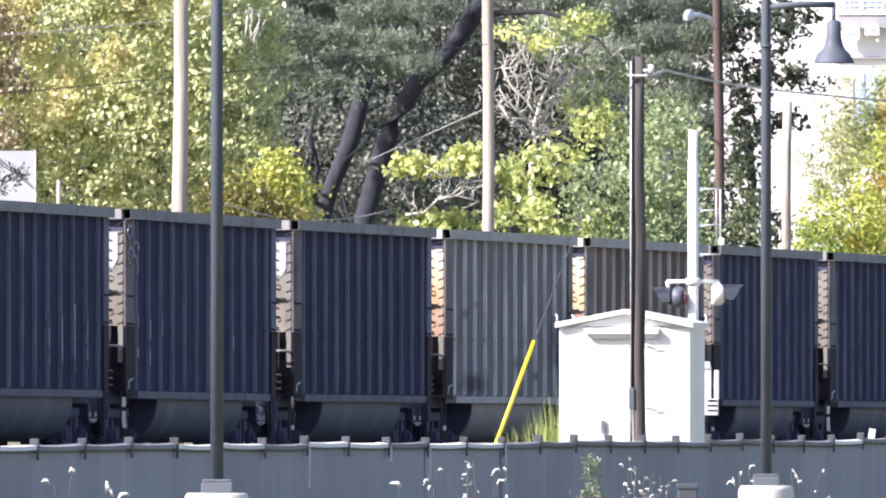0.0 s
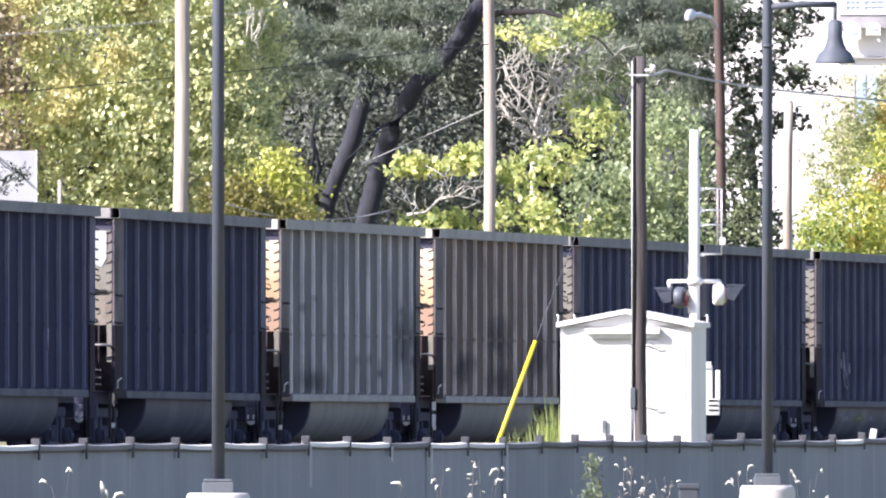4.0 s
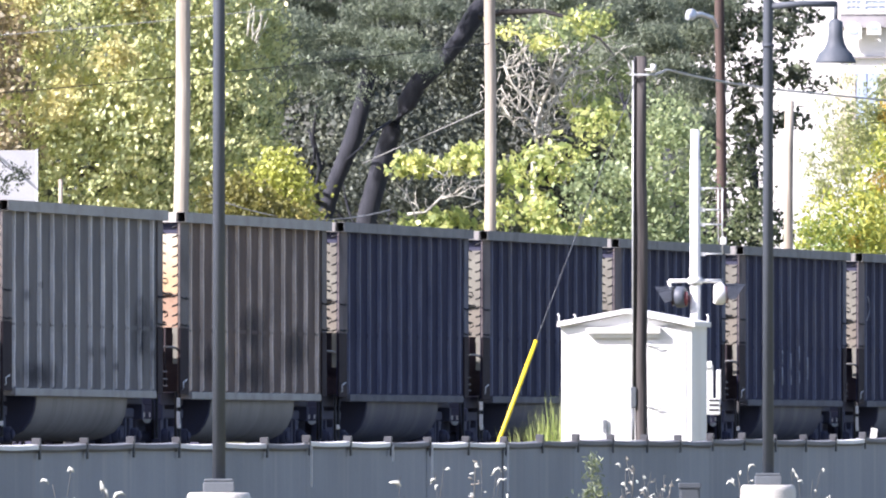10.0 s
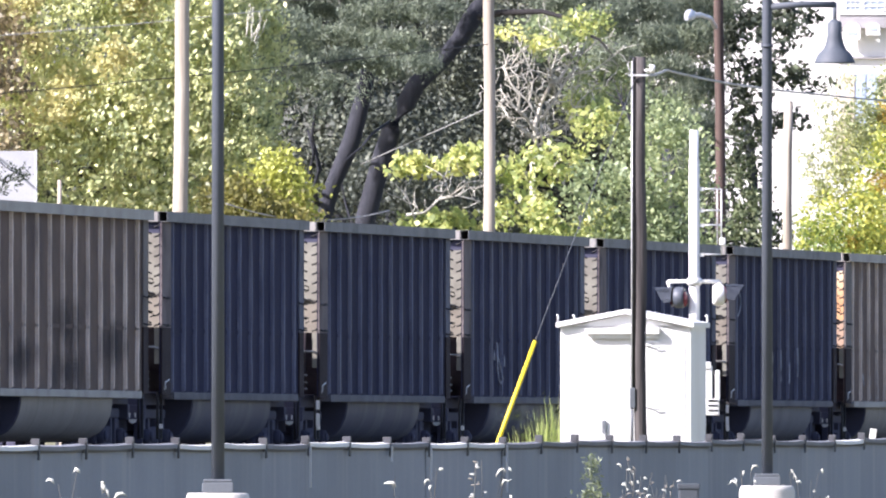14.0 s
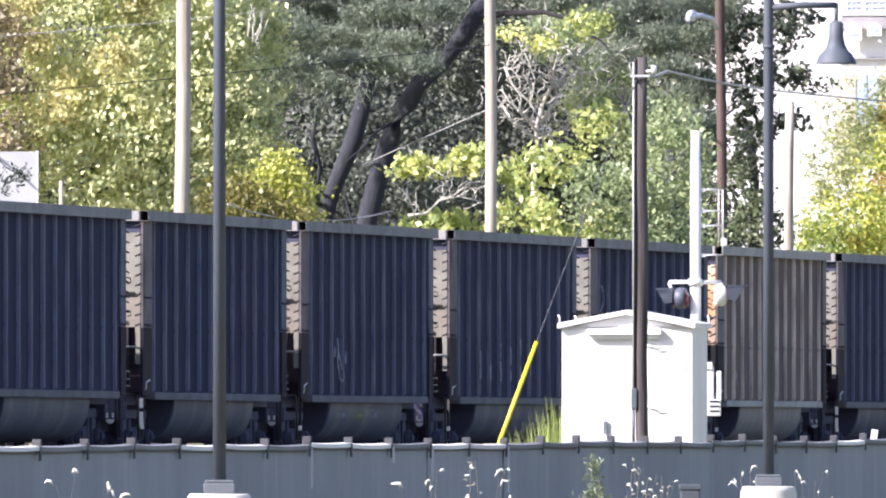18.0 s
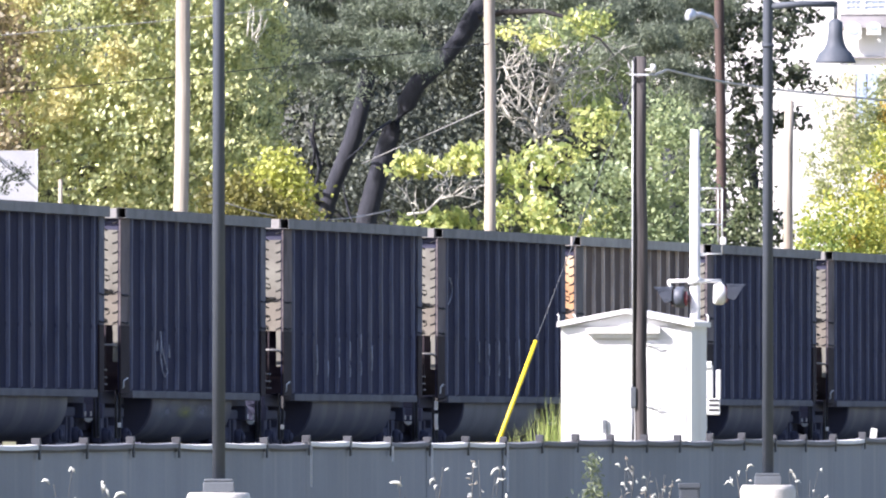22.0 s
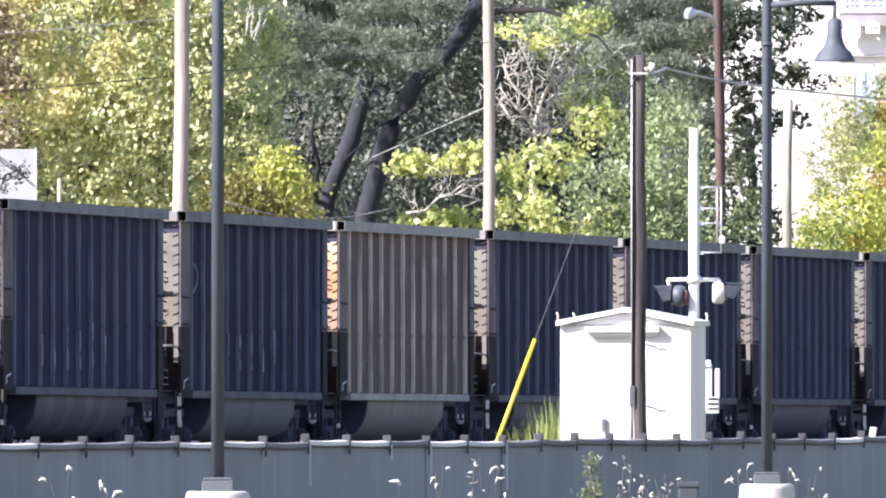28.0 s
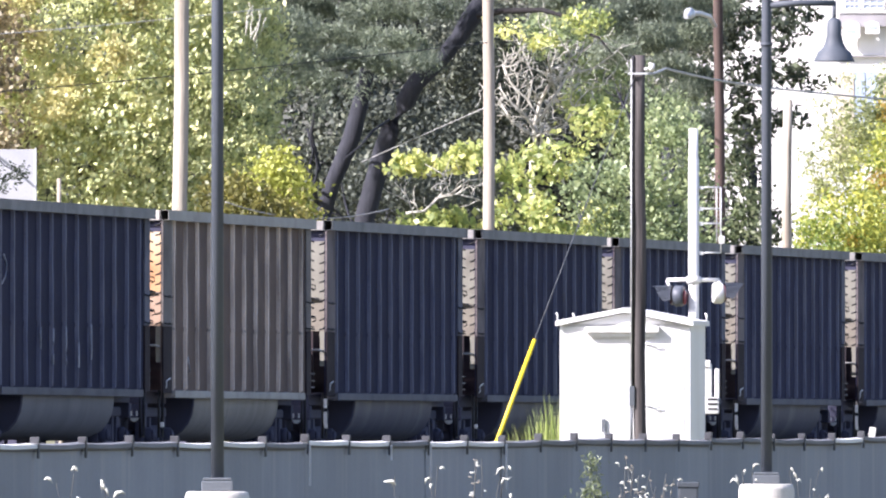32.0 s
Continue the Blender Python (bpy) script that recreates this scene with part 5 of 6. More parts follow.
# the dark locust with its two leaning trunks
def locust():
    f = Vector((-2.141, 505, G))
    t = empty("locust_tree", "dark honey locust with two leaning trunks and feathery leaves", "tree", pose(*f))

    def way(pts):
        return [Vector(p) - f for p in pts]

    bm = BM()
    tube(bm, way([(-2.746, 505, 2.960), (-2.478, 505, 4.996), (-2.257, 505, 5.683), (-2.048, 505, 6.160), (-1.862, 505, 6.625), (-1.664, 505, 7.393), (-1.559, 505, 7.894), (-1.396, 505, 8.545), (-1.094, 505, 9.476), (-0.977, 505, 10.872)]), [0.24, 0.19, 0.165, 0.18, 0.19, 0.17, 0.16, 0.13, 0.10, 0.05], 14)
    part("trunk", bm, BARK, t)
    bm = BM()
    tube(bm, way([(-1.719, 504, 2.955), (-1.579, 504, 4.987), (-1.394, 504, 5.672), (-1.219, 504, 6.299), (-1.068, 504, 6.741), (-0.778, 504, 7.310), (-0.523, 504, 7.751), (-0.035, 504, 8.192), (0.325, 504, 8.634), (0.604, 504, 9.075), (0.906, 504, 9.516), (1.405, 504, 10.155)]), [0.25, 0.215, 0.21, 0.21, 0.20, 0.205, 0.195, 0.165, 0.17, 0.21, 0.18, 0.12], 14)
    part("trunk", bm, BARK, t)
    for pts, rad in (([(-0.278, 503, 8.107), (-0.370, 502, 8.497), (-0.566, 501, 9.058), (-0.795, 500, 9.847)], [0.09, 0.07, 0.06, 0.04]),
                     ([(-2.606, 505, 5.287), (-2.648, 504, 5.626), (-2.532, 504, 5.974), (-2.694, 504, 6.671), (-2.596, 503, 7.238)], [0.06, 0.05, 0.05, 0.04, 0.03]),
                     ([(-1.092, 504, 6.961), (-1.437, 503, 6.716), (-1.666, 502, 6.415), (-2.009, 501, 6.114)], [0.03, 0.025, 0.02, 0.015]),
                     ([(-2.606, 505, 5.520), (-2.741, 504, 5.974), (-2.648, 504, 6.323), (-2.775, 504, 6.787)], [0.04, 0.035, 0.03, 0.02]),
                     ([(-1.501, 505, 8.429), (-2.021, 504, 8.761), (-2.596, 503, 9.092), (-3.054, 502, 9.422)], [0.09, 0.07, 0.05, 0.03])):
        bm = BM()
        tube(bm, way(pts), rad, 8)
        part("limb", bm, BARK, t)
    bm = BM()
    tube(bm, way([(0.765, 503, 9.092), (1.226, 502, 9.168), (2.032, 501, 9.173), (2.546, 500, 9.018), (2.886, 499, 8.701), (3.196, 499, 8.563), (3.454, 498, 8.226)]), [0.08, 0.065, 0.05, 0.042, 0.036, 0.028, 0.012], 8)
    part("limb", bm, BARK_DEEP, t, "thin dark arching limb")
    rng = random.Random(5)
    for k in range(6):
        bm = BM()
        limb(bm, rng, way([(-1.096, 506, 10.194)])[0], (rng.gauss(0, 1), rng.gauss(0, 0.6), 0.6), 2.6, 0.07, 2)
        part("limb", bm, BARK, t)
    b = local(f, [((-1.649, 497, 8.130), (0.85, 0.5, 0.15)), ((-2.575, 499, 7.759), (0.55, 0.5, 0.15)), ((-0.964, 498, 8.547), (0.6, 0.5, 0.18)), ((-2.116, 499, 8.678), (0.9, 0.6, 0.20)), ((-3.272, 500, 8.465), (0.7, 0.6, 0.22)), ((-3.048, 501, 9.173), (0.9, 0.7, 0.25)),
                  ((-1.311, 499, 9.138), (0.9, 0.6, 0.22)), ((-0.161, 498, 9.178), (0.5, 0.5, 0.20)), ((-0.507, 500, 8.292), (0.35, 0.4, 0.14)), ((-3.632, 502, 7.918), (0.45, 0.5, 0.3)), ((-3.805, 502, 8.959), (0.5, 0.6, 0.4)), ((-1.083, 500, 7.946), (0.4, 0.3, 0.12)), ((-2.120, 500, 9.732), (1.6, 1.0, 0.3)),
                  ((0.184, 499, 9.828), (1.2, 0.9, 0.3)), ((-0.972, 502, 10.347), (1.5, 1.2, 0.3)), ((-3.523, 503, 10.020), (1.1, 1.0, 0.3)), ((-1.908, 505, 11.338), (1.6, 1.2, 0.5))])
    leaf_part("hanging_sprays", leaf_cloud(local(f, [((-3.023, 496, 8.073), (0.57, 0.5, 0.34)), ((-3.252, 496, 8.760), (0.69, 0.5, 0.37)), ((-3.481, 496, 7.385), (0.41, 0.5, 0.34)), ((-0.447, 496, 8.050), (0.39, 0.5, 0.16))]), 9000, 0.12, 22, spread=0.12, per=50, slim=0.17, shell=0.0, droop=0.9), LEAF_LOCUST, t, "feathery sprays hanging before the trunks")
    leaf_part("thin_sprays", leaf_cloud(local(f, [((-1.512, 496, 7.706), (0.34, 0.5, 0.21)), ((-2.107, 496, 7.443), (0.53, 0.5, 0.30)), ((-2.565, 496, 7.156), (0.34, 0.5, 0.34))]), 560, 0.12, 23, spread=0.1, per=14, slim=0.17, shell=0.0, droop=0.9), LEAF_LOCUST, t, "thin feathery sprays over the trunks")
    leaf_part("crown", leaf_cloud(b, 120000, 0.12, 21, spread=0.105, per=60, slim=0.17, shell=0.2, droop=0.7), LEAF_LOCUST, t)


locust()
# the grove behind
f = (-8.338, 548, G)
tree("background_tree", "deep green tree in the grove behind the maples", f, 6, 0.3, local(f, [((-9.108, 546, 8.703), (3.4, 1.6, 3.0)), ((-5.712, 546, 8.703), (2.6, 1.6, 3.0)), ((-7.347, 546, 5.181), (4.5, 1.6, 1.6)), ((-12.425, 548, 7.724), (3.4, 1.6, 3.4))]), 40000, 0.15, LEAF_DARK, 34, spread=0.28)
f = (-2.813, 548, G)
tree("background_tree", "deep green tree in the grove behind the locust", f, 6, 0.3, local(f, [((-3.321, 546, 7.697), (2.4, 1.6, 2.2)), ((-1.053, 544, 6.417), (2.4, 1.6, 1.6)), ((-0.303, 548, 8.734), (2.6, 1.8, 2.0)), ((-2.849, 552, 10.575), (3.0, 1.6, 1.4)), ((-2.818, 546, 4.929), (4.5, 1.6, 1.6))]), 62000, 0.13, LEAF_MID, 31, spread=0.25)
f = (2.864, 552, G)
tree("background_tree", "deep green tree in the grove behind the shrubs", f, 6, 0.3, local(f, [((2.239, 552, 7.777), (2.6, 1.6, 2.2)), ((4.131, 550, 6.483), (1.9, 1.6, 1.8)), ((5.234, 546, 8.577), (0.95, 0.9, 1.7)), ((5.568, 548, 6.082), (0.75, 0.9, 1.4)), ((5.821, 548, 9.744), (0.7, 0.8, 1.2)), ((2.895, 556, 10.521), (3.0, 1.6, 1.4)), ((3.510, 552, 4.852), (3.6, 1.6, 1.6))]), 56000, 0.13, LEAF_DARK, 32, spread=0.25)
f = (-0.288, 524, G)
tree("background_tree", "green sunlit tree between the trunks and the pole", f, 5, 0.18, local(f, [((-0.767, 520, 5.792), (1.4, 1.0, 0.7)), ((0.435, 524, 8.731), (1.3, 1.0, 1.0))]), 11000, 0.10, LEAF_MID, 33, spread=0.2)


# the leafless grey shrub by the slender pole
def bare_shrub():
    f = Vector((1.885, 508, G))
    t = empty("bare_shrub", "pale grey leafless shrub with tangled twigs", "shrub", pose(*f))
    rng = random.Random(8)
    bm = BM()

    def way(pts):
        return [Vector(p) - f for p in pts]

    tube(bm, way([(1.885, 508, 2.273), (1.873, 508, 4.848), (1.861, 508, 6.487)]), [0.09, 0.07, 0.055], 8)
    part("trunk", bm, BARK_PALE, t)
    stems = [([(1.935, 506, 6.404), (1.900, 506, 6.871), (2.029, 506, 7.372), (2.188, 505, 7.672), (2.397, 505, 7.847), (2.560, 505, 8.080), (2.653, 505, 8.312), (2.548, 505, 8.487)], 0.055),
             ([(2.211, 505, 7.707), (2.246, 505, 7.940), (2.183, 504, 8.181), (2.230, 504, 8.390)], 0.026), ([(1.912, 506, 6.789), (1.699, 505, 7.079), (1.513, 505, 7.242), (1.350, 505, 7.382), (1.187, 505, 7.638)], 0.032),
             ([(1.877, 506, 6.673), (1.582, 505, 6.846), (1.408, 505, 6.963), (1.326, 505, 7.149), (1.164, 505, 7.358)], 0.028), ([(1.559, 505, 7.195), (1.582, 505, 7.498), (1.408, 505, 7.754), (1.280, 505, 8.080), (1.350, 505, 8.371)], 0.026),
             ([(1.280, 505, 8.056), (1.489, 505, 8.103), (1.652, 505, 8.219), (1.815, 505, 8.056), (2.118, 505, 7.917)], 0.022), ([(2.746, 505, 7.091), (2.641, 505, 7.382), (2.700, 505, 7.614), (2.862, 505, 7.754)], 0.022),
             ([(1.935, 506, 6.638), (2.222, 505, 6.776), (2.467, 505, 6.893), (2.630, 505, 6.858)], 0.022), ([(1.373, 505, 8.080), (1.559, 505, 8.336), (1.676, 505, 8.603), (1.582, 505, 8.836)], 0.022),
             ([(1.350, 505, 7.498), (1.117, 505, 7.265), (0.954, 505, 7.498), (0.768, 505, 7.731)], 0.02), ([(2.029, 506, 7.372), (1.757, 505, 7.731), (1.641, 505, 7.963)], 0.022), ([(2.397, 505, 7.847), (2.769, 505, 7.940), (3.095, 505, 8.056)], 0.018),
             ([(2.862, 505, 6.916), (3.118, 505, 7.382), (3.072, 505, 7.614)], 0.016), ([(2.548, 505, 8.429), (2.339, 505, 8.778), (2.048, 505, 8.952)], 0.018),
             ([(-0.726, 492, 4.935), (-0.363, 492, 4.980), (-0.068, 492, 5.252), (0.091, 492, 5.501), (0.000, 492, 5.728)], 0.034), ([(-0.068, 492, 5.252), (0.295, 492, 5.320), (0.748, 492, 5.207)], 0.024), ([(-0.554, 491, 4.812), (-0.701, 491, 5.265), (-0.950, 491, 5.548)], 0.02), ([(0.181, 492, 5.331), (0.520, 491, 5.582), (0.882, 491, 5.627)], 0.02)]
    stems += [([(2.048, 505, 6.427), (2.013, 505, 6.974), (1.757, 505, 7.382), (1.408, 505, 7.731), (1.233, 505, 8.103)], 0.03),
              ([(2.013, 505, 6.974), (2.339, 505, 7.498), (2.630, 505, 7.963), (2.862, 505, 8.371), (2.979, 505, 8.801)], 0.034),
              ([(2.339, 505, 7.498), (2.222, 505, 7.963), (2.339, 505, 8.371), (2.222, 505, 8.778)], 0.024),
              ([(2.630, 505, 7.963), (3.095, 505, 8.022), (3.502, 505, 8.312), (3.747, 505, 8.545)], 0.022),
              ([(1.757, 505, 7.382), (1.873, 505, 7.847), (1.699, 505, 8.312), (1.524, 505, 8.662)], 0.022),
              ([(2.572, 505, 6.974), (2.804, 505, 7.382), (3.037, 505, 7.614), (3.421, 505, 7.731)], 0.02),
              ([(2.164, 505, 6.683), (2.513, 505, 6.858), (2.769, 505, 7.172)], 0.022),
              ([(2.862, 505, 8.371), (3.212, 505, 8.662), (3.561, 505, 8.755)], 0.016),
              ([(1.233, 505, 7.265), (1.408, 505, 6.974), (1.699, 505, 6.742), (1.955, 505, 6.474)], 0.02),
              ([(2.513, 505, 5.636), (2.339, 505, 6.043), (2.106, 505, 6.427)], 0.03)]
    for pts, r in stems:
        pts = way(pts)
        bm = BM()
        tube(bm, pts, [r * (1 - 0.6 * k / (len(pts) - 1)) for k in range(len(pts))], 6)
        for a, b in zip(pts, pts[1:]):
            for q in range(3):
                p = a.lerp(b, rng.random())
                d = Vector((rng.gauss(0, 1), rng.gauss(0, 0.6), rng.gauss(0.35, 0.8))).normalized()
                line = [p]
                for step in range(rng.randint(2, 4)):
                    d = (d + Vector((rng.gauss(0, 0.5), rng.gauss(0, 0.3), rng.gauss(0.12, 0.45)))).normalized()
                    p = p + d * rng.uniform(0.08, 0.2)
                    line.append(p)
                tube(bm, line, [r * 0.33 * (1 - 0.6 * k / (len(line) - 1)) + 0.003 for k in range(len(line))], 4)
        part("branch", bm, BARK_PALE, t)
    leaf_part("leaves", leaf_cloud(local(f, [((1.303, 496, 8.686), (0.28, 0.2, 0.18)), ((2.069, 496, 8.514), (0.3, 0.2, 0.22)), ((2.926, 496, 8.857), (0.5, 0.3, 0.25)), ((2.879, 508, 7.306), (0.4, 0.3, 0.3))]), 1000, 0.12, 41, spread=0.11, per=9, slim=0.6), LEAF_LIME, t, "yellowing leaves")


bare_shrub()
f = (3.150, 536, G)
tree("background_tree", "sparse sunlit green tree behind the bare twigs", f, 6, 0.12, local(f, [((2.157, 532, 9.103), (0.9, 0.5, 0.4)), ((3.635, 533, 8.137), (0.9, 0.5, 0.8)), ((5.109, 533, 7.155), (0.7, 0.5, 0.9)), ((2.898, 533, 9.365), (1.0, 0.5, 0.5)), ((4.249, 533, 6.909), (0.7, 0.5, 0.7))]), 6500, 0.12, LEAF_GREEN, 35, limbs=3, limb_len=1.2, spread=0.16, per=12, slim=0.6)
f = (2.359, 499, G)
tree("lime_shrub", "tall sunlit shrub with broad lime-yellow leaves", f, 4, 0.09, local(f, [((1.783, 496, 5.886), (0.75, 0.7, 0.42)), ((3.167, 498, 6.883), (0.5, 0.5, 0.30)), ((2.469, 496, 6.114), (0.7, 0.6, 0.35)), ((1.669, 496, 4.971), (0.6, 0.7, 0.6)), ((2.578, 495, 4.848), (0.9, 0.7, 0.5)), ((2.583, 496, 3.829), (1.8, 1.0, 0.9))]), 3600, 0.17, LEAF_LIME, 42, category="shrub", limb_len=1.5, bark=BARK_PALE, spread=0.13, per=12, slim=0.5)
f = (-0.160, 498, G)
tree("lime_shrub", "straggling shrub with yellowing broad leaves", f, 4.2, 0.08, local(f, [((-0.160, 496, 5.977), (1.05, 0.5, 0.17)), ((-0.846, 496, 5.886), (0.35, 0.4, 0.18)), ((0.526, 496, 6.114), (0.4, 0.4, 0.2)), ((0.069, 497, 4.752), (1.0, 0.6, 0.3))]), 1300, 0.16, LEAF_LIME, 43, category="shrub", limb_len=1.3, bark=BARK_PALE, spread=0.12, per=12, slim=0.7)
f = (4.132, 492, G)
tree("green_shrub", "leafy green shrub in half shade behind the train", f, 4, 0.09, local(f, [((3.335, 489, 5.358), (0.9, 0.7, 0.7)), ((4.471, 490, 5.819), (0.8, 0.8, 1.2)), ((4.462, 489, 4.682), (1.1, 0.8, 0.6)), ((3.898, 489, 3.780), (1.8, 1.0, 0.9)), ((4.367, 491, 6.849), (0.45, 0.5, 0.5))]), 9000, 0.125, LEAF_GREEN, 44, category="shrub", limb_len=1.5, spread=0.17)
f = (4.818, 530, G)
tree("oak_tree", "dark green oak with hanging boughs over the shrubs", f, 7, 0.28, local(f, [((3.652, 518, 8.576), (0.5, 0.5, 0.22)), ((4.377, 519, 8.891), (0.7, 0.6, 0.25)), ((3.301, 519, 9.369), (0.6, 0.6, 0.22)), ((4.265, 520, 9.566), (0.8, 0.7, 0.25)), ((5.254, 523, 9.076), (0.7, 0.7, 0.3)), ((4.883, 522, 8.338), (0.5, 0.5, 0.25)), ((5.456, 525, 8.021), (0.5, 0.6, 0.35)), ((4.643, 522, 7.617), (0.35, 0.4, 0.2)), ((5.516, 525, 9.715), (0.8, 0.8, 0.4)),
     ((2.588, 520, 9.746), (0.8, 0.7, 0.2)), ((3.808, 523, 10.402), (1.2, 1.0, 0.3)), ((5.780, 527, 10.479), (1.0, 0.9, 0.4)), ((4.705, 529, 11.248), (1.6, 1.4, 0.6)), ((5.508, 530, 6.872), (0.55, 0.7, 0.8))]), 95000, 0.11, LEAF_LOCUST, 45, limbs=3, limb_len=1.6, spread=0.11, per=60, slim=0.2, shell=0.2, droop=0.9)
f = (6.894, 552, G)
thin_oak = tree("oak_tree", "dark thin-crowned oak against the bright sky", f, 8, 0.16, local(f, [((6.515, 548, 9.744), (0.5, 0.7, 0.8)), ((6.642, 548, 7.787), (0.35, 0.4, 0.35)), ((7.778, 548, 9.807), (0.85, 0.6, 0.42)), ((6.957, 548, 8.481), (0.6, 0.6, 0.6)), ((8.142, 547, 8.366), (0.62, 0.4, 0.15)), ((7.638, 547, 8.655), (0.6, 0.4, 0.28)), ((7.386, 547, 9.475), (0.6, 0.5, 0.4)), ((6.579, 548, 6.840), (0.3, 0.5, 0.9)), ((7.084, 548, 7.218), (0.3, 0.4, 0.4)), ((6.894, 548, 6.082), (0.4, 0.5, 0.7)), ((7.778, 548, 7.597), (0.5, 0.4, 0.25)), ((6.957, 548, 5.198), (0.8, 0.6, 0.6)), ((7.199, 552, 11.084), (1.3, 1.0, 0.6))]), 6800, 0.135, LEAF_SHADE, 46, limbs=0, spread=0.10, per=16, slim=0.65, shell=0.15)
leaf_part("undergrowth", leaf_cloud(local(f, [((6.617, 546, 6.439), (0.23, 0.3, 0.38)), ((6.869, 546, 5.684), (0.25, 0.3, 0.38)), ((6.492, 546, 5.181), (0.25, 0.3, 0.33)), ((7.058, 546, 5.055), (0.23, 0.3, 0.28)), ((6.718, 546, 7.068), (0.15, 0.3, 0.20))]), 900, 0.12, 50, spread=0.12, per=10, slim=0.5), LEAF_VINE, thin_oak, "lit grey-green shoots low on the trunk")
f = (10.277, 592, G)
bush = tree("pale_bush", "hazy yellow-green autumn bush at the roadside", f, 4, 0.12, local(f, [((9.701, 588, 5.684), (1.2, 1.0, 0.9)), ((10.549, 590, 6.925), (1.1, 1.0, 1.1)), ((9.430, 588, 5.006), (1.0, 1.0, 0.8)), ((11.404, 592, 7.629), (1.2, 1.2, 1.4)), ((10.277, 590, 4.478), (1.6, 1.2, 1.2)), ((11.637, 590, 5.294), (1.5, 1.2, 1.6))]), 24000, 0.12, LEAF_PALE, 47, category="shrub", limbs=3, limb_len=0.9, limb_depth=1, spread=0.2)
leaf_part("thin_sprays", leaf_cloud(local(f, [((9.190, 588, 8.421), (0.30, 0.24, 0.24)), ((8.864, 588, 6.925), (0.24, 0.24, 0.54)), ((9.666, 588, 8.965), (0.19, 0.14, 0.14)), ((9.054, 588, 6.246), (0.27, 0.27, 0.30)), ((9.598, 588, 7.442), (0.57, 0.57, 0.68)), ((10.006, 588, 8.081), (0.49, 0.49, 0.54)), ((10.386, 588, 8.557), (0.33, 0.33, 0.60)), ((10.576, 588, 9.100), (0.19, 0.19, 0.30)), ((9.326, 588, 6.653), (0.41, 0.41, 0.41))]), 3300, 0.11, 48, spread=0.13, per=10, slim=0.5), LEAF_HAZE, bush, "thin pale sprays at the bush's edge")
leaf_part("russet_leaves", leaf_cloud(local(f, [((10.495, 588, 6.626), (0.22, 0.16, 0.16)), ((10.631, 588, 8.285), (0.14, 0.14, 0.24)), ((9.870, 588, 5.158), (0.19, 0.14, 0.14))]), 420, 0.11, 49, spread=0.1, per=10, slim=0.6), LEAF_RUSSET, bush, "patches of orange leaves")
bm = BM()
for ends in (((9.701, 588, 6.497), (9.294, 588, 7.581), (9.023, 588, 8.190), (8.685, 588, 8.665)), ((9.430, 588, 6.090), (8.888, 588, 6.903), (8.617, 588, 7.581)), ((9.565, 588, 7.039), (9.403, 588, 7.987), (9.186, 588, 8.732))):
    tube(bm, [Vector(p) - Vector(f) for p in ends], [0.022 - 0.004 * k for k in range(len(ends))], 5)
part("thin_branch", bm, BARK_PALE, bush, "thin bare branches at the bush's edge")


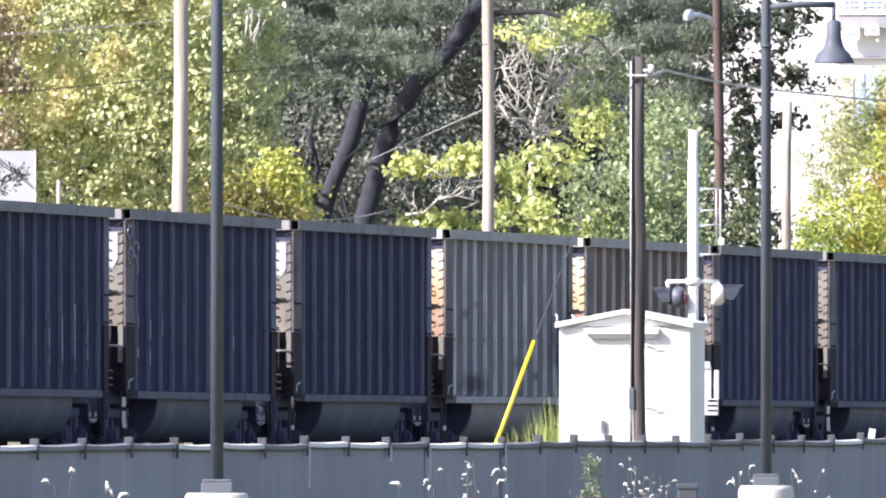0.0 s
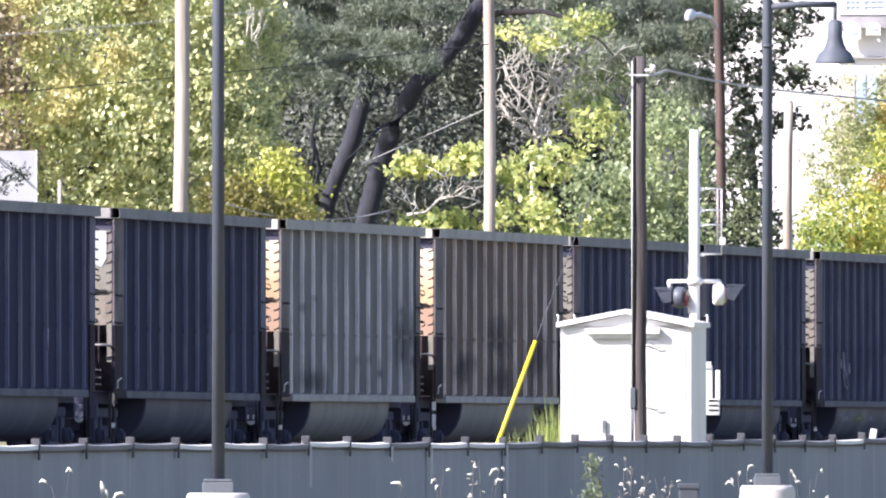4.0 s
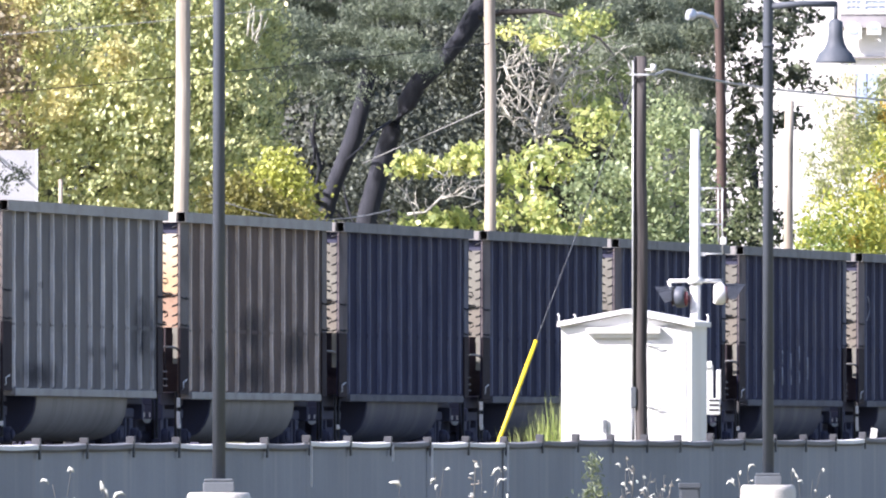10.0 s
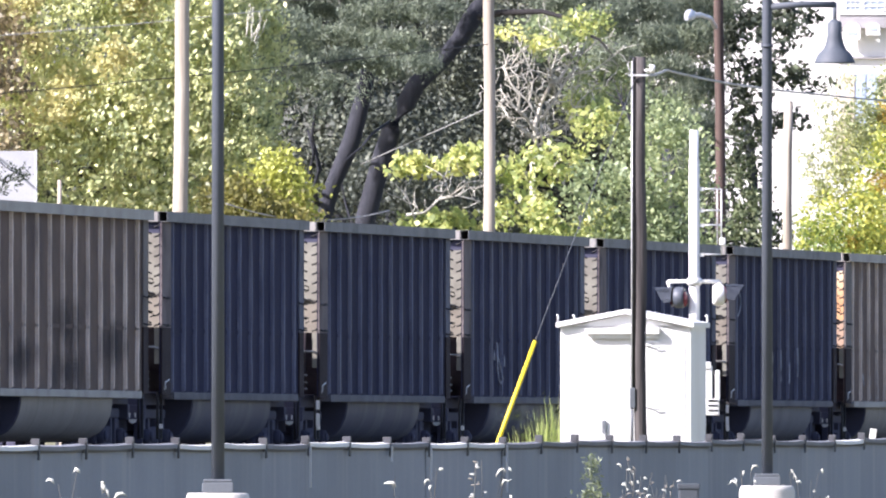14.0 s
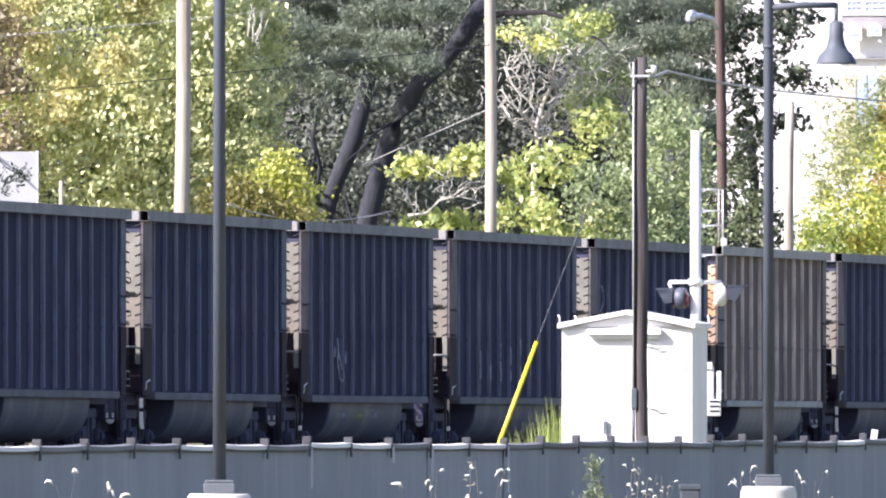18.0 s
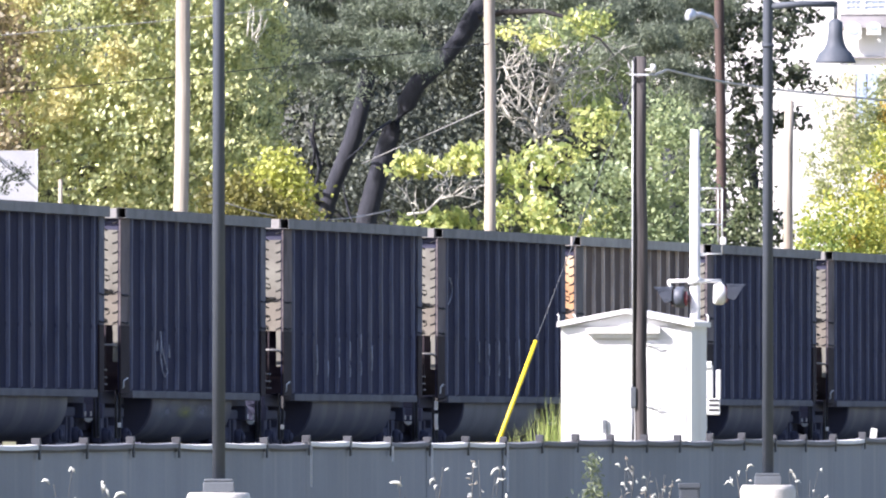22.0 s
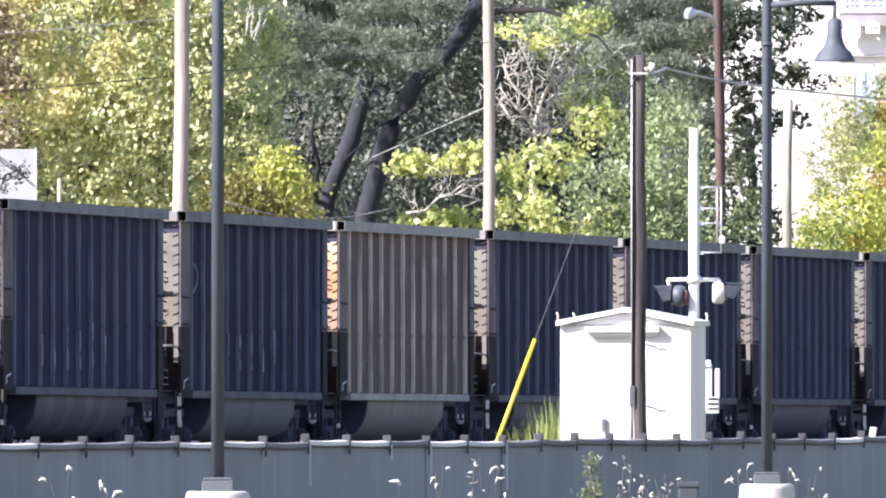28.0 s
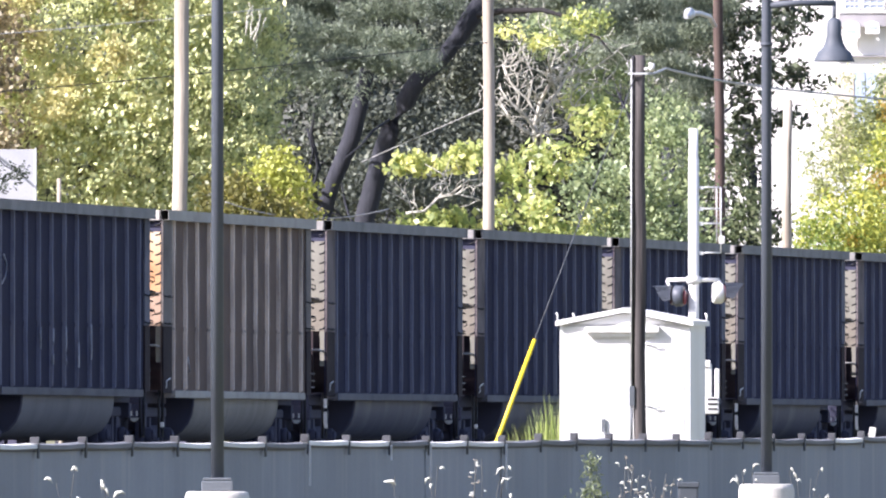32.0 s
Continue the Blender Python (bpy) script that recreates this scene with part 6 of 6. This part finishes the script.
# ---- the far building ----
def far_building():
    w = 900
    # wall extended left behind the oak, added as a bright backdrop to its gaps
    x0, x1 = 7.175, 25.009
    b = empty("far_building", "pale storeyed building with rows of windows beyond the trees", "building", pose(x0, w, -0.5))
    W = x1 - x0
    H = 19.5
    bm = BM()
    box(bm, 0, W, 0, 10, 0, H)
    part("wall", bm, FACADE, b)
    bm = BM()
    box(bm, -0.3, W + 0.3, -0.3, 10.3, H, H + 0.5)
    part("roof", bm, FACADE_TRIM, b)
    up = 0.5
    bm = BM()
    box(bm, 14.54 - x0, W, -0.25, -0.002, 15.54 + up, 16.04 + up, 0.02)
    part("floor_band", bm, FACADE_TRIM, b, "grey-lilac band between the storeys")
    bm = BM()
    box(bm, 14.54 - x0, W, -0.30, -0.252, 16.04 + up, 16.10 + up, 0.01)
    part("ledge", bm, FACADE, b)
    for xa, xb, za, zb in ((14.80, 15.31, 16.20, 16.54), (15.47, 16.20, 16.20, 16.54), (14.80, 15.31, 17.1, 17.9), (15.47, 16.20, 17.1, 17.9), (16.6, 17.2, 16.20, 16.54)):
        xa, xb, za, zb = xa - x0, xb - x0, za + up, zb + up
        bm = BM()
        mid, t = (za + zb) / 2, 0.03
        for p, q, c, d in ((xa - t, xa, za, zb), (xb, xb + t, za, zb), (xa, xb, za - t, za), (xa, xb, zb, zb + t), (xa, xb, mid - 0.025, mid + 0.025)):
            box(bm, p, q, -0.06, -0.002, c, d)
        for n in range(1, 3):
            box(bm, xa + (xb - xa) * n / 3 - 0.012, xa + (xb - xa) * n / 3 + 0.012, -0.05, -0.02, za, zb)
        win = part("window", bm, FACADE, b)
        bm = BM()
        box(bm, xa, xb, -0.018, -0.003, za, zb)
        part("pane", bm, WINDOW_GLASS, win)
    # two round-headed white bays in the band
    for xc, half, zb, zt in ((15.02, 0.30, 15.12, 15.74), (15.78, 0.26, 15.28, 15.74)):
        bm = BM()
        prof = [(-half, zb)] + [(-half * math.cos(math.pi * n / 10), zt - half * 0.6 + half * 0.6 * math.sin(math.pi * n / 10)) for n in range(11)] + [(half, zb)]
        fr = [bm.verts.new((xc - x0 + p, -0.55, z + up)) for p, z in prof]
        bk = [bm.verts.new((xc - x0 + p, -0.26, z + up)) for p, z in prof]
        bm.faces.new(fr)
        bm.faces.new(bk[::-1])
        for n in range(len(prof)):
            bm.faces.new((fr[n], bk[n], bk[(n + 1) % len(prof)], fr[(n + 1) % len(prof)]))
        bay = part("round_bay", bm, FACADE, b, "white round-headed bay")
        bm = BM()
        box(bm, xc - x0 - half * 0.55, xc - x0 + half * 0.55, -0.57, -0.552, zb + up + 0.18, zb + up + 0.30)
        part("pane", bm, WINDOW_GLASS, bay)
    # the lower storey: blue-grey and cream sheets between pale piers
    for xa, xb, mat in ((14.42, 15.10, FACADE_CREAM), (15.16, 15.52, FACADE_BLUE), (15.56, 15.99, FACADE_BLUE), (16.05, 16.6, FACADE_CREAM)):
        bm = BM()
        box(bm, xa - x0, xb - x0, -0.10, -0.002, 10.6 + up, 13.9 + up, 0.01)
        part("wall_sheet", bm, mat, b)
    bm = BM()
    box(bm, 14.3 - x0, W, -0.16, -0.002, 14.42 + up, 14.50 + up, 0.01)
    part("cornice", bm, FACADE_TRIM, b)


far_building()


# ---- weeds by the fence and grass by the shed ----
WEEDS = []


def weed(x, y, height, seed, heads=7, head_r=0.022, spread=0.25):
    """Dry stalks with curled pale leaves and seed heads."""
    rng = random.Random(seed)
    t = empty("dry_weed", "dry weed with curled pale leaves before the fence", "weed", pose(x, y, -1.27), group="weeds before the fence")
    WEEDS.append((t, x, y))
    for k in range(heads):
        h = height * rng.uniform(0.66, 1.04)
        dx, dy = rng.uniform(-spread, spread), rng.uniform(-spread, spread)
        bend = rng.uniform(-0.10, 0.10)
        pts = [(dx * j / 5 + bend * (j / 5) ** 4, dy * j / 5, h * j / 5) for j in range(6)]
        bm = BM()
        tube(bm, pts, [0.006, 0.005, 0.004, 0.003, 0.002, 0.002], 4)
        part("stalk", bm, STALK, t)
        fine = heads > 6
        for q in range(rng.randint(3, 4) if fine else rng.randint(1, 2)):
            bm = BM()
            a = Vector(pts[-1]) + Vector((rng.uniform(-0.05, 0.05), rng.uniform(-0.05, 0.05), rng.uniform(-0.34 if fine else -0.12, 0.01)))
            w, c, up = rng.uniform(-0.12, 0.12), rng.uniform(-0.04, 0.09), rng.uniform(-0.02, 0.06)
            if fine:
                w, c, up = w * 0.38, c * 0.4, up * 0.6
            tube(bm, [a, a + Vector((w * 0.3, 0, up)), a + Vector((w * 0.7, 0, up + c * 0.4)), a + Vector((w * 1.1, 0, up - c * 0.5))], [0.003, head_r * 0.5, head_r * 0.42, 0.002], 5)
            part("curled_leaf", bm, SEED_BROWN if fine and q % 2 else SEED, t)


def grass(name, x, y, z, width, height, count, seed, mat, label, size=0.012):
    rng = np.random.default_rng(seed)
    base = np.stack([rng.uniform(-width, width, count), rng.uniform(-width, width, count) * 0.6, np.zeros(count)], 1)
    lean = rng.normal(size=(count, 3)) * 0.09
    lean[:, 2] = 1
    h = height * rng.uniform(0.55, 1.05, count)[:, None]
    side = np.cross(lean, rng.normal(size=(count, 3)))
    side /= np.linalg.norm(side, axis=1, keepdims=True)
    tip = base + lean * h
    tip[:, 0] += rng.normal(size=count) * 0.05
    mid = base + lean * h * 0.5
    v = np.stack([base, mid + side * size, tip, mid - side * size], 1).reshape(-1, 3).astype(np.float32)
    t = empty(name, label, "grass", pose(x, y, z), kind="stuff")
    leaf_part("blades", v, mat, t)


for i, (wx, wy, wh, n, sp) in enumerate(((-3.006, 198, 1.46, 5, 0.09), (-2.655, 199, 1.40, 3, 0.08), (-0.446, 206, 1.40, 3, 0.18), (-0.066, 206, 1.40, 3, 0.14), (0.259, 208, 1.47, 7, 0.13), (0.412, 208, 1.38, 3, 0.12), (1.657, 214, 1.50, 7, 0.10), (1.805, 214, 1.40, 11, 0.16), (1.977, 214, 1.36, 8, 0.14), (1.845, 213, 1.32, 10, 0.16), (2.742, 221, 1.36, 3, 0.10), (3.453, 232, 1.36, 6, 0.16))):
    weed(wx, wy, wh, 100 + i, n, 0.032 if wx < -0.1 else 0.022 if n < 7 else 0.016, sp)
for gx, top, gw, gn in ((1.561, 1.044, 0.05, 60), (1.475, 0.912, 0.07, 70), (1.351, 0.765, 0.05, 40), (1.219, 0.695, 0.05, 30), (1.033, 0.586, 0.04, 26)):
    grass("tall_grass", gx, 337, -0.75, gw, top + 0.75, gn * 2, int(gn * 10 + gw * 100), GRASS_BLADE, "tall bright green grass beside the signal shed", 0.009)
vine = empty("climbing_weed", "green weed growing up the grey fence", "weed", pose(1.364, 226, -1.27))
leaf_part("leaves", leaf_cloud([(0.0, 0, 0.75, 0.07, 0.06, 0.5), (0.01, 0, 1.28, 0.06, 0.05, 0.26), (-0.03, 0, 1.1, 0.08, 0.06, 0.14), (0.02, 0, 1.48, 0.06, 0.05, 0.10), (0.05, 0, 1.2, 0.05, 0.05, 0.12), (0.06, 0, 0.95, 0.1, 0.05, 0.25)], 1000, 0.065, 63, spread=0.045, per=7, slim=0.2, shell=0.1, droop=-0.9), LEAF_VINE, vine)
bm = BM()
box(bm, -0.095, 0.095, -0.08, 0.08, 0, 1.27 + 0.001, 0.02)
box(bm, -0.105, 0.105, -0.09, 0.09, 1.27 + 0.001 - 0.05, 1.27 + 0.001 + 0.004, 0.012)
tagged(part("utility_pedestal", bm, PEDESTAL, m=pose(2.285, 228, -1.27)), "small grey plastic utility pedestal before the fence", "utility box")
bm = BM()
box(bm, -0.04, 0.04, -0.02, 0.02, 0, 1.33, 0.004)
tagged(part("marker_post", bm, WHITE, m=pose(5.085, 300, -0.77, 0, 8, 0)), "small white leaning marker post beyond the fence", "marker post")


# ---- what moves ----
# the train's run: seconds, and metres from the camera's own cross line to the zero of the train
START, SPEED = 352.55, 4.398
RUN = [(t, START - SPEED * t) for t in range(33)]


def rolling(s, length):
    """A car whose leading end stands at s, riding on the railheads under its two trucks."""
    lead, tail = humped(s + 1.55), humped(s + length - 1.55)
    tip = math.degrees(math.atan((tail - lead) / (length - 3.1)))
    m = along(s, TRACK, lead - (tail - lead) * 1.55 / (length - 3.1))
    return m @ pose(0, 0, 0, tip, 0, 0)


def motions():
    rolled = SPEED * 32.0 / WHEEL_R
    steps = math.ceil(math.degrees(rolled) / 80)
    turns = [(32.0 * k / steps, math.degrees(rolled * k / steps)) for k in range(steps + 1)]
    for car, pos in CARS:
        walk(car, [(t, rolling(s + pos, 14.7)) for t, s in RUN])
        for o in car.children_recursive:
            if o.name.startswith("wheelset"):
                p = o.matrix_basis.translation.copy()
                walk(o, [(t, pose(p.x, p.y, p.z, a, 0, 0)) for t, a in turns])

    # the weeds nod a little in the wind
    for i, (w, x, y) in enumerate(WEEDS):
        walk(w, [(k * 0.8, pose(x, y, -1.27, 0.8 * math.sin(k * 1.1 + i * 2.1), 1.1 * math.sin(k * 0.83 + i * 1.3) + 0.5 * math.sin(k * 2.3 + i), 0)) for k in range(41)])


motions()
